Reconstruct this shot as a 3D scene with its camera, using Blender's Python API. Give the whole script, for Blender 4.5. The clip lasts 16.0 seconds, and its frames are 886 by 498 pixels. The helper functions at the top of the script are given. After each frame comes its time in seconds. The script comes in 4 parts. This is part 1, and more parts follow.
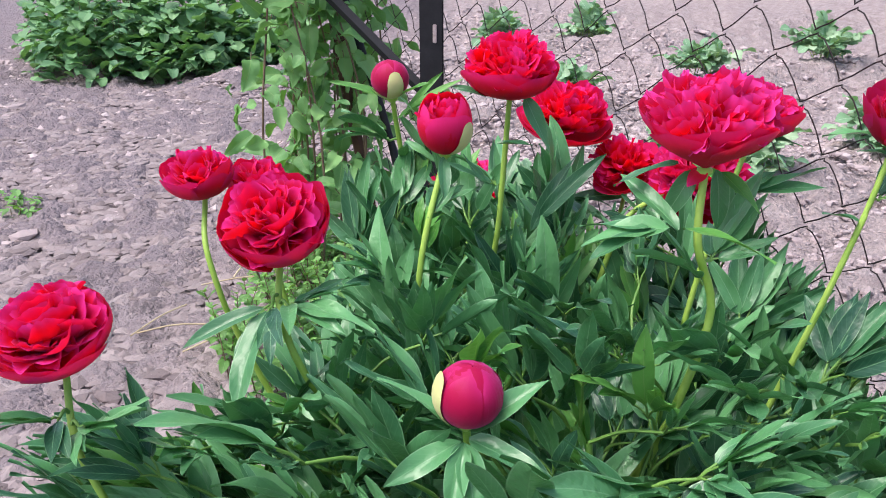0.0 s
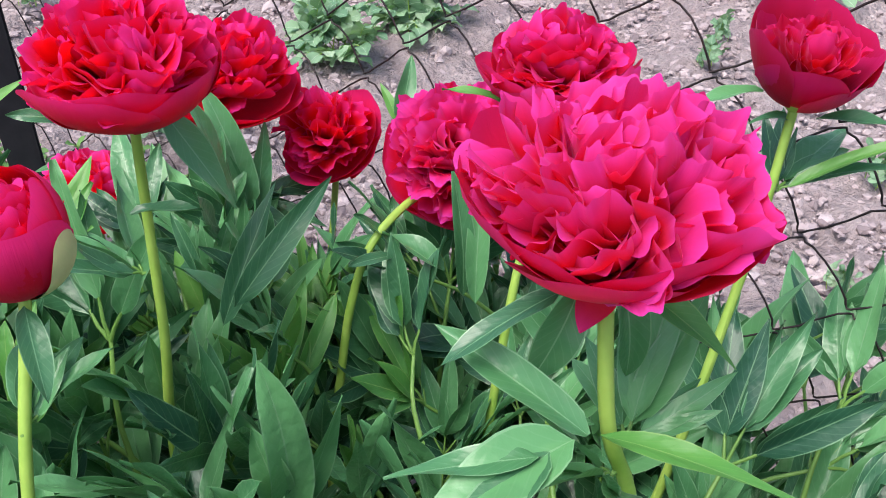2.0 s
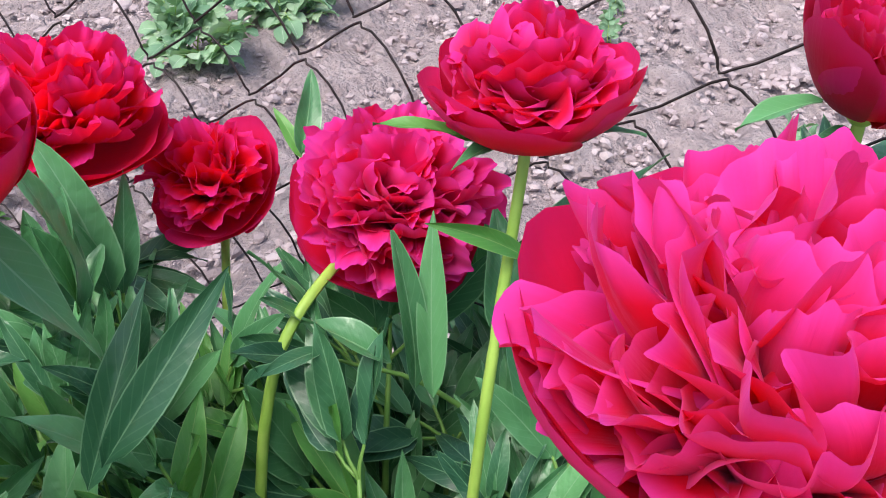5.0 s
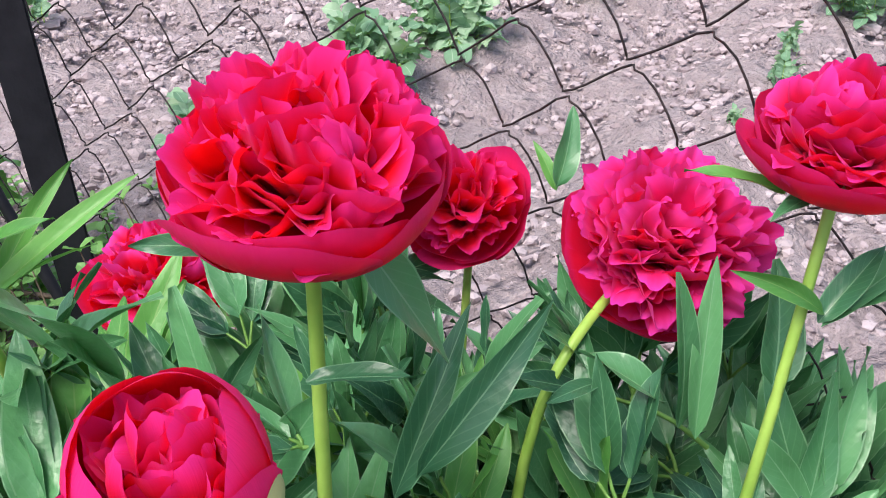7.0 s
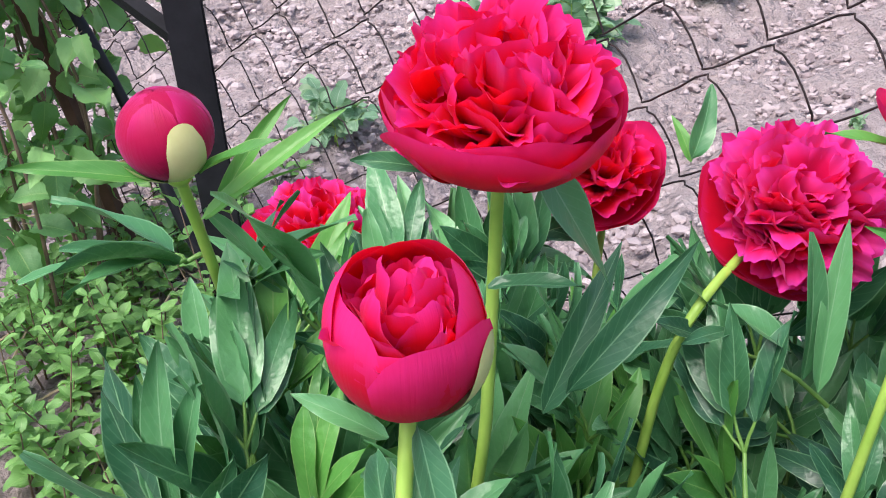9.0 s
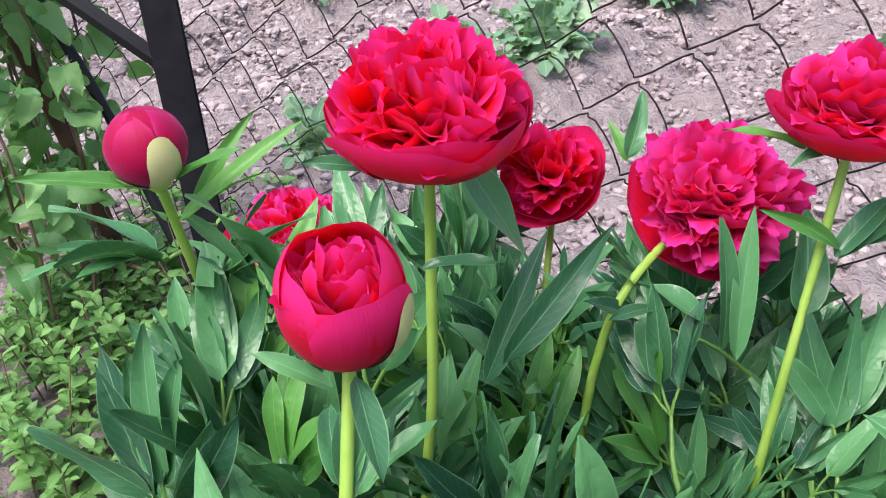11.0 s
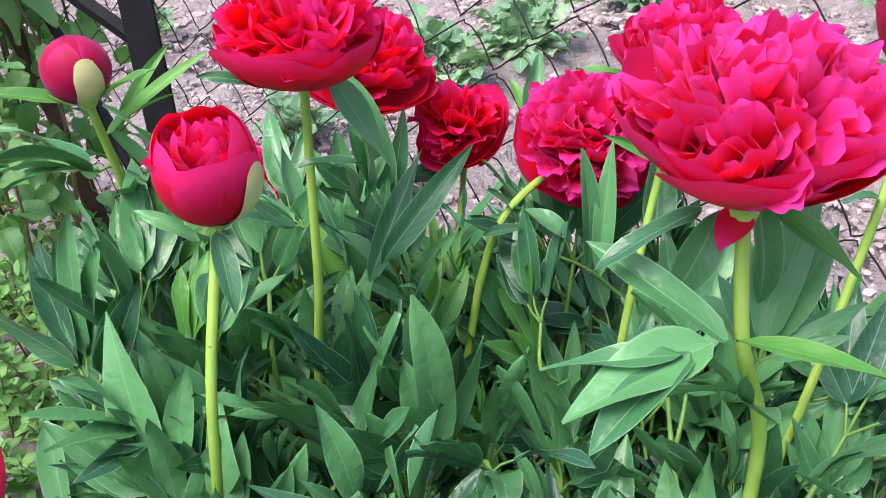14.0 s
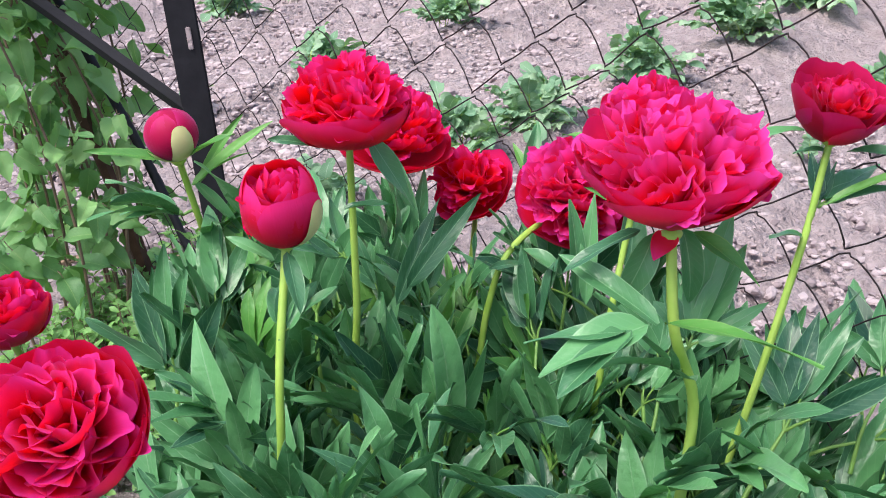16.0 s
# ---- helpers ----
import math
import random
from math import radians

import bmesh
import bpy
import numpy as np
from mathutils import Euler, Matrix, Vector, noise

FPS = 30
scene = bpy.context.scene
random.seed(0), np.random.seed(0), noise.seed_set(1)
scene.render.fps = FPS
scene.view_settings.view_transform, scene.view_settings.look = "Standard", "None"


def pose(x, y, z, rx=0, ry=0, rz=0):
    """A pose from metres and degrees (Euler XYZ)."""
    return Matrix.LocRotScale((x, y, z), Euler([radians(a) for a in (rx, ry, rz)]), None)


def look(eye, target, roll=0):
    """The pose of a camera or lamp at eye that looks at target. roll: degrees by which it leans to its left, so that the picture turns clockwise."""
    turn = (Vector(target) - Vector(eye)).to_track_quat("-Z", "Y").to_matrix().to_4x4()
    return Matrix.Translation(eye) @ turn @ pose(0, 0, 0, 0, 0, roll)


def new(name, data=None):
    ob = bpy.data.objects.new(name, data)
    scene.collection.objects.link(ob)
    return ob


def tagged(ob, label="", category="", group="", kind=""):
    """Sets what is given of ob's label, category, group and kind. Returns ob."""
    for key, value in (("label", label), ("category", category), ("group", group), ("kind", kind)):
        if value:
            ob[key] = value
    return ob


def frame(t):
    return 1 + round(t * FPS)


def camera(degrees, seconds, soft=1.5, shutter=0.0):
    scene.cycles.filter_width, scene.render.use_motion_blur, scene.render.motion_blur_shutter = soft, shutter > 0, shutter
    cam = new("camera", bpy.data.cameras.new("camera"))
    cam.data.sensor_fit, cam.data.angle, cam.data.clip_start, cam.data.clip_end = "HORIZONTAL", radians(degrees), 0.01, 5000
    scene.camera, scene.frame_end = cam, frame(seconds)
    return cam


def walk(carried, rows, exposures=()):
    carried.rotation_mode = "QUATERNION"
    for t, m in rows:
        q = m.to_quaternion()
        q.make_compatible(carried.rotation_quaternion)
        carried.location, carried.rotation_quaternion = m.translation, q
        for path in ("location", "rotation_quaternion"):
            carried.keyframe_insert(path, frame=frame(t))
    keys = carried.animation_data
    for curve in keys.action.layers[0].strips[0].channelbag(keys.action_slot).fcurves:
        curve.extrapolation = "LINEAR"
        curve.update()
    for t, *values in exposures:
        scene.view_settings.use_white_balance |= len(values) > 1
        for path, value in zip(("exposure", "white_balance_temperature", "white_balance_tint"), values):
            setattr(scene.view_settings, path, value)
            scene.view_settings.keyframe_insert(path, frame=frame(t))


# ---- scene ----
cam = camera(50.4, 16.0, soft=1.0)
PATH = [
    (0, (0.079, 0.043, 0.908), (-0.069, 1.903, 0.188), -0.2),
    (0.5, (-0.004, 0.265, 0.947), (0.195, 2.075, 0.12), -1.8),
    (1, (-0.024, 0.373, 0.947), (0.379, 2.093, 0.008), -2.0),
    (1.5, (0.031, 0.492, 0.934), (0.514, 2.159, -0.061), -2.1),
    (2, (0.077, 0.582, 0.898), (0.619, 2.195, -0.154), -2.0),
    (2.5, (0.095, 0.647, 0.853), (0.727, 2.196, -0.244), -2.0),
    (3, (0.118, 0.676, 0.847), (0.831, 2.188, -0.251), -2.8),
    (3.2, (0.121, 0.682, 0.841), (0.847, 2.182, -0.265), -3.1),
    (5.3, (0.107, 0.791, 0.852), (0.866, 2.285, -0.238), -2.6),
    (5.5, (0.099, 0.8, 0.854), (0.849, 2.299, -0.237), -2.4),
    (6, (0.067, 0.803, 0.858), (0.766, 2.34, -0.215), -2.2),
    (6.5, (0.039, 0.808, 0.864), (0.672, 2.383, -0.194), -2.2),
    (7, (0.015, 0.804, 0.87), (0.575, 2.414, -0.176), -2.3),
    (7.5, (-0.007, 0.795, 0.871), (0.483, 2.432, -0.169), -2.7),
    (8, (-0.028, 0.783, 0.87), (0.398, 2.435, -0.172), -2.9),
    (8.2, (-0.037, 0.777, 0.87), (0.369, 2.436, -0.17), -2.9),
    (10.3, (-0.041, 0.694, 0.888), (0.313, 2.39, -0.113), -3.0),
    (10.5, (-0.036, 0.687, 0.893), (0.322, 2.383, -0.104), -3.4),
    (11, (-0.028, 0.668, 0.895), (0.354, 2.357, -0.104), -4.4),
    (11.5, (-0.007, 0.656, 0.893), (0.412, 2.335, -0.108), -5.0),
    (12, (0.012, 0.643, 0.892), (0.461, 2.317, -0.106), -4.7),
    (12.5, (0.034, 0.625, 0.892), (0.479, 2.308, -0.092), -4.5),
    (13, (0.044, 0.596, 0.892), (0.439, 2.305, -0.07), -4.4),
    (13.5, (0.042, 0.561, 0.892), (0.389, 2.284, -0.061), -4.4),
    (14, (0.029, 0.523, 0.876), (0.391, 2.236, -0.091), -4.1),
    (14.5, (0.01, 0.452, 0.877), (0.392, 2.17, -0.073), -4.2),
    (15, (0.006, 0.393, 0.903), (0.39, 2.144, 0.016), -4.4),
    (15.5, (0.001, 0.358, 0.918), (0.368, 2.133, 0.073), -4.5),
    (16, (-0.007, 0.355, 0.924), (0.347, 2.141, 0.096), -4.2),
]
EXPOSURES = ((0.0, 0.08), (1.0, 0.1), (2.0, 0.0), (6.0, 0.05), (8.0, 0.15), (11.0, 0.1), (13.0, 0.08), (14.0, 0.22), (15.0, 0.16), (16.0, 0.13))
walk(cam, [(t, look(eye, target, roll)) for t, eye, target, roll in PATH], EXPOSURES)

# ---- world and light: bright overcast afternoon ----
world = bpy.data.worlds.new("sky")
scene.world = world
world.use_nodes = True
wn = world.node_tree.nodes
sky = wn.new("ShaderNodeTexSky")
sky.sky_type, sky.sun_disc = "NISHITA", False
sky.sun_elevation, sky.sun_rotation = radians(63), radians(238)
sky.air_density, sky.dust_density, sky.ozone_density = 1.0, 4.0, 1.0
wn["Background"].inputs["Strength"].default_value = 0.235
world.node_tree.links.new(sky.outputs["Color"], wn["Background"].inputs["Color"])
sun_data = bpy.data.lights.new("sun", "SUN")
sun_data.energy, sun_data.angle, sun_data.color = 3.5, radians(40), (1.0, 0.96, 0.94)
sun = new("sun", sun_data)
sun.matrix_world = look((-2.6, -1.6, 6.0), (0, 0, 0))


# ---- materials ----
def material(name, rough=0.6, spec=0.4):
    m = bpy.data.materials.new(name)
    m.use_nodes = True
    b = m.node_tree.nodes["Principled BSDF"]
    b.inputs["Roughness"].default_value = rough
    b.inputs["Specular IOR Level"].default_value = spec
    return m, m.node_tree, b


def node(tree, kind, **values):
    n = tree.nodes.new(kind)
    for key, value in values.items():
        n.inputs[key].default_value = value
    return n


def ramp(tree, fac, stops):
    r = tree.nodes.new("ShaderNodeValToRGB")
    while len(r.color_ramp.elements) < len(stops):
        r.color_ramp.elements.new(0.5)
    for e, (at, col) in zip(r.color_ramp.elements, stops):
        e.position, e.color = at, (*col, 1)
    tree.links.new(fac, r.inputs["Fac"])
    return r.outputs["Color"]


def mix(tree, fac, a, b, blend="MIX"):
    n = tree.nodes.new("ShaderNodeMix")
    n.data_type, n.blend_type = "RGBA", blend
    for slot, value in ((0, fac), (6, a), (7, b)):
        if isinstance(value, (int, float)):
            n.inputs[slot].default_value = value
        elif isinstance(value, tuple):
            n.inputs[slot].default_value = (*value, 1)
        else:
            tree.links.new(value, n.inputs[slot])
    return n.outputs[2]


def noise_tex(tree, scale, detail=4.0, rough=0.55, source="Object"):
    co = tree.nodes.new("ShaderNodeTexCoord")
    n = node(tree, "ShaderNodeTexNoise", Scale=scale, Detail=detail, Roughness=rough)
    tree.links.new(co.outputs[source], n.inputs["Vector"])
    return n.outputs["Fac"]


def math_node(tree, op, a, b=None):
    n = tree.nodes.new("ShaderNodeMath")
    n.operation = op
    for i, value in enumerate((a, b)):
        if value is None:
            continue
        if isinstance(value, (int, float)):
            n.inputs[i].default_value = value
        else:
            tree.links.new(value, n.inputs[i])
    return n.outputs[0]


def bump(tree, height, strength, distance, target):
    b = node(tree, "ShaderNodeBump", Strength=strength, Distance=distance)
    tree.links.new(height, b.inputs["Height"])
    tree.links.new(b.outputs["Normal"], target.inputs["Normal"])
    return b


def through_light(tree, bsdf, colour, share):
    """Lets part of the light shine through a thin leaf or petal."""
    t = tree.nodes.new("ShaderNodeBsdfTranslucent")
    if isinstance(colour, tuple):
        t.inputs["Color"].default_value = (*colour, 1)
    else:
        tree.links.new(colour, t.inputs["Color"])
    s = node(tree, "ShaderNodeMixShader", Fac=share)
    tree.links.new(bsdf.outputs[0], s.inputs[1])
    tree.links.new(t.outputs[0], s.inputs[2])
    tree.links.new(s.outputs[0], tree.nodes["Material Output"].inputs["Surface"])


def uv_parts(tree):
    co = tree.nodes.new("ShaderNodeTexCoord")
    sp = tree.nodes.new("ShaderNodeSeparateXYZ")
    tree.links.new(co.outputs["UV"], sp.inputs[0])
    return co.outputs["UV"], sp.outputs["X"], sp.outputs["Y"]


def leaf_material(name, dark, light, vein, glow, rough=0.42, share=0.22, vein_width=0.04, edge=True):
    """A leaf blade: midrib down the middle of its UV map, side veins, a pale rim, and its own shade of green."""
    m, t, b = material(name, rough, 0.52)
    _, u, v = uv_parts(t)
    info = t.nodes.new("ShaderNodeObjectInfo")
    n1 = noise_tex(t, 14.0)
    n2 = noise_tex(t, 160.0, 3.0)
    geo = t.nodes.new("ShaderNodeNewGeometry")
    fac = math_node(t, "ADD", math_node(t, "MULTIPLY", info.outputs["Random"], 0.5), math_node(t, "MULTIPLY", geo.outputs["Random Per Island"], 0.5))
    half = (0.45 * (dark[0] + light[0]), 0.51 * (dark[1] + light[1]), 0.46 * (dark[2] + light[2]))
    col = ramp(t, fac, [(0.2, dark), (0.52, half), (0.84, light)])
    col = mix(t, math_node(t, "MULTIPLY", n1, 0.3), col, light)
    side = math_node(t, "ABSOLUTE", math_node(t, "SUBTRACT", u, 0.5))
    wave = math_node(t, "SINE", math_node(t, "MULTIPLY", math_node(t, "SUBTRACT", v, math_node(t, "MULTIPLY", side, 0.45)), 62.0))
    rib = math_node(t, "LESS_THAN", side, vein_width * 0.5)
    thin = math_node(t, "MULTIPLY", math_node(t, "GREATER_THAN", wave, 0.9), 0.14)
    mask = math_node(t, "MAXIMUM", math_node(t, "MULTIPLY", rib, 0.72), thin)
    if edge:
        rim = math_node(t, "MULTIPLY", math_node(t, "GREATER_THAN", side, 0.465), 0.75)
        mask = math_node(t, "MAXIMUM", mask, rim)
    col = mix(t, mask, col, vein)
    spots = math_node(t, "GREATER_THAN", n2, 0.74)
    col = mix(t, math_node(t, "MULTIPLY", spots, 0.35), col, (0.16, 0.28, 0.14))
    t.links.new(col, b.inputs["Base Color"])
    rr = math_node(t, "ADD", math_node(t, "MULTIPLY", n1, 0.25), rough - 0.1)
    t.links.new(rr, b.inputs["Roughness"])
    h = math_node(t, "ADD", math_node(t, "MULTIPLY", wave, 0.015), math_node(t, "MULTIPLY", rib, -0.8))
    h = math_node(t, "ADD", h, math_node(t, "MULTIPLY", noise_tex(t, 70.0, 2.0), 1.3))
    bump(t, math_node(t, "ADD", h, math_node(t, "MULTIPLY", n2, 0.35)), 0.5, 0.0022, b)
    through_light(t, b, glow, share)
    return m


def petal_material(name, deep, bright, glow, share=0.42, tip=(0.74, 0.045, 0.46), sheen=0.28):
    m, t, b = material(name, 0.55, 0.15)
    _, u, v = uv_parts(t)
    info = t.nodes.new("ShaderNodeObjectInfo")
    n1 = noise_tex(t, 45.0)
    streak = node(t, "ShaderNodeTexNoise", Scale=1.0, Detail=3.0)
    co, mp = t.nodes.new("ShaderNodeTexCoord"), t.nodes.new("ShaderNodeMapping")
    mp.inputs["Scale"].default_value = (38, 3, 1)
    t.links.new(co.outputs["UV"], mp.inputs["Vector"])
    t.links.new(mp.outputs[0], streak.inputs["Vector"])
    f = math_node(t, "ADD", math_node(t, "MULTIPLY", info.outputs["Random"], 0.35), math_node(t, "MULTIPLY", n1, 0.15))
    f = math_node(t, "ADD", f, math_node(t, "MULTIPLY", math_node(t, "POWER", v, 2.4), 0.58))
    # Feet darkened: crevice shade between the petals, put into the colour.
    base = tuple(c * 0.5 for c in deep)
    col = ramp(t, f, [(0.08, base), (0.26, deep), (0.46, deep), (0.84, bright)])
    col = mix(t, math_node(t, "MULTIPLY", streak.outputs["Fac"], 0.3), col, deep)
    rim = math_node(t, "MULTIPLY", math_node(t, "POWER", v, 12.0), 0.75)
    col = mix(t, rim, col, tip)
    t.links.new(col, b.inputs["Base Color"])
    b.inputs["Sheen Weight"].default_value = sheen
    b.inputs["Sheen Roughness"].default_value = 0.45
    b.inputs["Sheen Tint"].default_value = (1.0, 0.25, 0.75, 1)
    bump(t, math_node(t, "ADD", math_node(t, "MULTIPLY", streak.outputs["Fac"], 0.35), math_node(t, "MULTIPLY", n1, 1.2)), 0.35, 0.002, b)
    through_light(t, b, glow, share)
    return m


def stalk_material(name, low, high, rough=0.4):
    m, t, b = material(name, rough, 0.4)
    n1 = noise_tex(t, 30.0)
    col = ramp(t, n1, [(0.3, low), (0.7, high)])
    t.links.new(col, b.inputs["Base Color"])
    bump(t, noise_tex(t, 220.0, 2.0), 0.2, 0.001, b)
    return m


def soil_material():
    m, t, b = material("dry_soil", 0.95, 0.15)
    big, mid, fine = noise_tex(t, 1.6), noise_tex(t, 22.0, 6.0), noise_tex(t, 150.0, 6.0, 0.7)
    col = ramp(t, mid, [(0.25, (0.26, 0.21, 0.22)), (0.6, (0.425, 0.36, 0.372)), (0.8, (0.555, 0.478, 0.49))])
    col = mix(t, math_node(t, "MULTIPLY", big, 0.45), col, (0.42, 0.34, 0.342))
    col = mix(t, math_node(t, "MULTIPLY", math_node(t, "GREATER_THAN", fine, 0.62), 0.35), col, (0.56, 0.485, 0.495))
    col = mix(t, math_node(t, "MULTIPLY", math_node(t, "LESS_THAN", fine, 0.38), 0.5), col, (0.19, 0.15, 0.155))
    co2, sp = t.nodes.new("ShaderNodeTexCoord"), t.nodes.new("ShaderNodeSeparateXYZ")
    t.links.new(co2.outputs["Object"], sp.inputs[0])
    edge = node(t, "ShaderNodeMapRange")
    for slot, value in ((1, -0.1), (2, -0.6), (3, 0.0), (4, 0.68)):
        edge.inputs[slot].default_value = value
    t.links.new(math_node(t, "ADD", sp.outputs["X"], math_node(t, "MULTIPLY", big, 0.4)), edge.inputs[0])
    # The soil turns darker and more mauve towards negative X.
    col = mix(t, edge.outputs[0], col, (0.205, 0.172, 0.205))
    t.links.new(col, b.inputs["Base Color"])
    lump = noise_tex(t, 60.0, 5.0, 0.6)
    co = t.nodes.new("ShaderNodeTexCoord")
    warp = mix(t, 0.02, co.outputs["Object"], t.nodes.new("ShaderNodeTexNoise").outputs["Color"])
    for scale, weight in ((46.0, 1.0), (105.0, 0.5)):
        cell = node(t, "ShaderNodeTexVoronoi", Scale=scale, Randomness=1.0)
        t.links.new(warp, cell.inputs["Vector"])
        round_top = math_node(t, "SUBTRACT", 0.55, cell.outputs["Distance"])
        sep = t.nodes.new("ShaderNodeSeparateColor")
        t.links.new(cell.outputs["Color"], sep.inputs[0])
        lump = math_node(t, "ADD", lump, math_node(t, "MULTIPLY", math_node(t, "MULTIPLY", round_top, math_node(t, "POWER", sep.outputs[0], 1.5)), weight * 1.7))
    h = math_node(t, "ADD", math_node(t, "MULTIPLY", mid, 0.9), math_node(t, "ADD", math_node(t, "MULTIPLY", lump, 0.9), math_node(t, "MULTIPLY", fine, 0.4)))
    bump(t, h, 1.0, 0.018, b)
    return m


def clod_material(name, shade):
    m, t, b = material(name, 0.95, 0.15)
    geo = t.nodes.new("ShaderNodeNewGeometry")
    col = ramp(t, geo.outputs["Random Per Island"], [(at, tuple(c * shade for c in rgb)) for at, rgb in ((0.0, (0.21, 0.17, 0.18)), (0.3, (0.32, 0.265, 0.278)), (0.7, (0.37, 0.31, 0.325)), (1.0, (0.44, 0.375, 0.39)))])
    fine = noise_tex(t, 120.0, 5.0, 0.7)
    col = mix(t, math_node(t, "MULTIPLY", fine, 0.2), col, (0.30, 0.24, 0.245))
    t.links.new(col, b.inputs["Base Color"])
    bump(t, math_node(t, "ADD", fine, noise_tex(t, 45.0, 4.0)), 0.8, 0.005, b)
    return m


def plain_material(name, low, high, scale, rough, metal=0.0, relief=0.3):
    m, t, b = material(name, rough, 0.3)
    n1 = noise_tex(t, scale, 6.0, 0.65)
    t.links.new(ramp(t, n1, [(0.35, low), (0.7, high)]), b.inputs["Base Color"])
    b.inputs["Metallic"].default_value = metal
    t.links.new(math_node(t, "ADD", math_node(t, "MULTIPLY", n1, 0.3), rough - 0.15), b.inputs["Roughness"])
    bump(t, noise_tex(t, scale * 5, 4.0), relief, 0.002, b)
    return m


LEAF = leaf_material("peony_leaf", (0.009, 0.058, 0.044), (0.118, 0.328, 0.130), (0.20, 0.39, 0.21), (0.09, 0.31, 0.05), rough=0.30, share=0.11)
YOUNG = leaf_material("young_leaf", (0.045, 0.18, 0.04), (0.13, 0.35, 0.075), (0.22, 0.38, 0.12), (0.16, 0.42, 0.05), share=0.2)
VINE = leaf_material("vine_leaf", (0.050, 0.18, 0.075), (0.29, 0.53, 0.19), (0.28, 0.44, 0.16), (0.16, 0.36, 0.04), rough=0.5, share=0.3, edge=False)
WEED = leaf_material("weed_leaf", (0.07, 0.20, 0.05), (0.28, 0.50, 0.17), (0.30, 0.46, 0.18), (0.2, 0.42, 0.04), rough=0.5, share=0.3, edge=False)
POTATO = leaf_material("potato_leaf", (0.10, 0.25, 0.14), (0.40, 0.54, 0.38), (0.50, 0.62, 0.48), (0.2, 0.40, 0.08), rough=0.6, share=0.25, edge=False)
HEDGE = leaf_material("hedge_leaf", (0.06, 0.18, 0.10), (0.26, 0.44, 0.21), (0.26, 0.42, 0.2), (0.15, 0.34, 0.05), rough=0.55, share=0.25, edge=False)
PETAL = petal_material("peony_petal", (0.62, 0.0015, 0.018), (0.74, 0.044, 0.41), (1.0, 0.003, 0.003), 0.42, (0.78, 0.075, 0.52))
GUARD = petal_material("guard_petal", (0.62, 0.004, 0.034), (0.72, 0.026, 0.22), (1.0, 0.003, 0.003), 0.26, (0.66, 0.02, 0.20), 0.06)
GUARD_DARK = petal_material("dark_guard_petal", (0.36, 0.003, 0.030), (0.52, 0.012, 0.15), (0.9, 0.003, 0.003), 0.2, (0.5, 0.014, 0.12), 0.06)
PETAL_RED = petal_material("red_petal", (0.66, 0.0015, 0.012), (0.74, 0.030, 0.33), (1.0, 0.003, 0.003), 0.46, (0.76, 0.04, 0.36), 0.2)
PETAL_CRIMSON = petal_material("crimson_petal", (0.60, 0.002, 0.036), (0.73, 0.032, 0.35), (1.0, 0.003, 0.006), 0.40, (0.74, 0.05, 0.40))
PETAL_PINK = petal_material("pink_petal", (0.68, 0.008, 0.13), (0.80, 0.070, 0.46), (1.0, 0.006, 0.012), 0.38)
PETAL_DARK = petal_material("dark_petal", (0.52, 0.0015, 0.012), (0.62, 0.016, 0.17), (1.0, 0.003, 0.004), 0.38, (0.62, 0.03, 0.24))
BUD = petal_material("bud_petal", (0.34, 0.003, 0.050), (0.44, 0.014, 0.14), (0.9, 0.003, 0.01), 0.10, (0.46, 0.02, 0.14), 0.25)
STALK = stalk_material("green_stalk", (0.23, 0.41, 0.06), (0.37, 0.55, 0.11))
LEAF_STALK = stalk_material("leaf_stalk", (0.10, 0.24, 0.05), (0.19, 0.35, 0.08))
SEPAL = stalk_material("sepal", (0.48, 0.50, 0.20), (0.66, 0.64, 0.33))
TWIG = stalk_material("twig", (0.13, 0.085, 0.06), (0.24, 0.17, 0.12), 0.8)
SOIL, CLOD, CRUMB = soil_material(), clod_material("soil_clod", 1.24), clod_material("dark_crumb", 0.74)
PAINT = plain_material("black_paint", (0.006, 0.006, 0.010), (0.014, 0.014, 0.020), 30.0, 0.58)
WIRE = plain_material("rusted_wire", (0.024, 0.018, 0.019), (0.066, 0.050, 0.052), 60.0, 0.6, 0.3)
WOOD = plain_material("brown_stake", (0.055, 0.028, 0.02), (0.14, 0.075, 0.055), 12.0, 0.8)
STRAW = plain_material("straw", (0.36, 0.29, 0.19), (0.56, 0.48, 0.36), 20.0, 0.8)


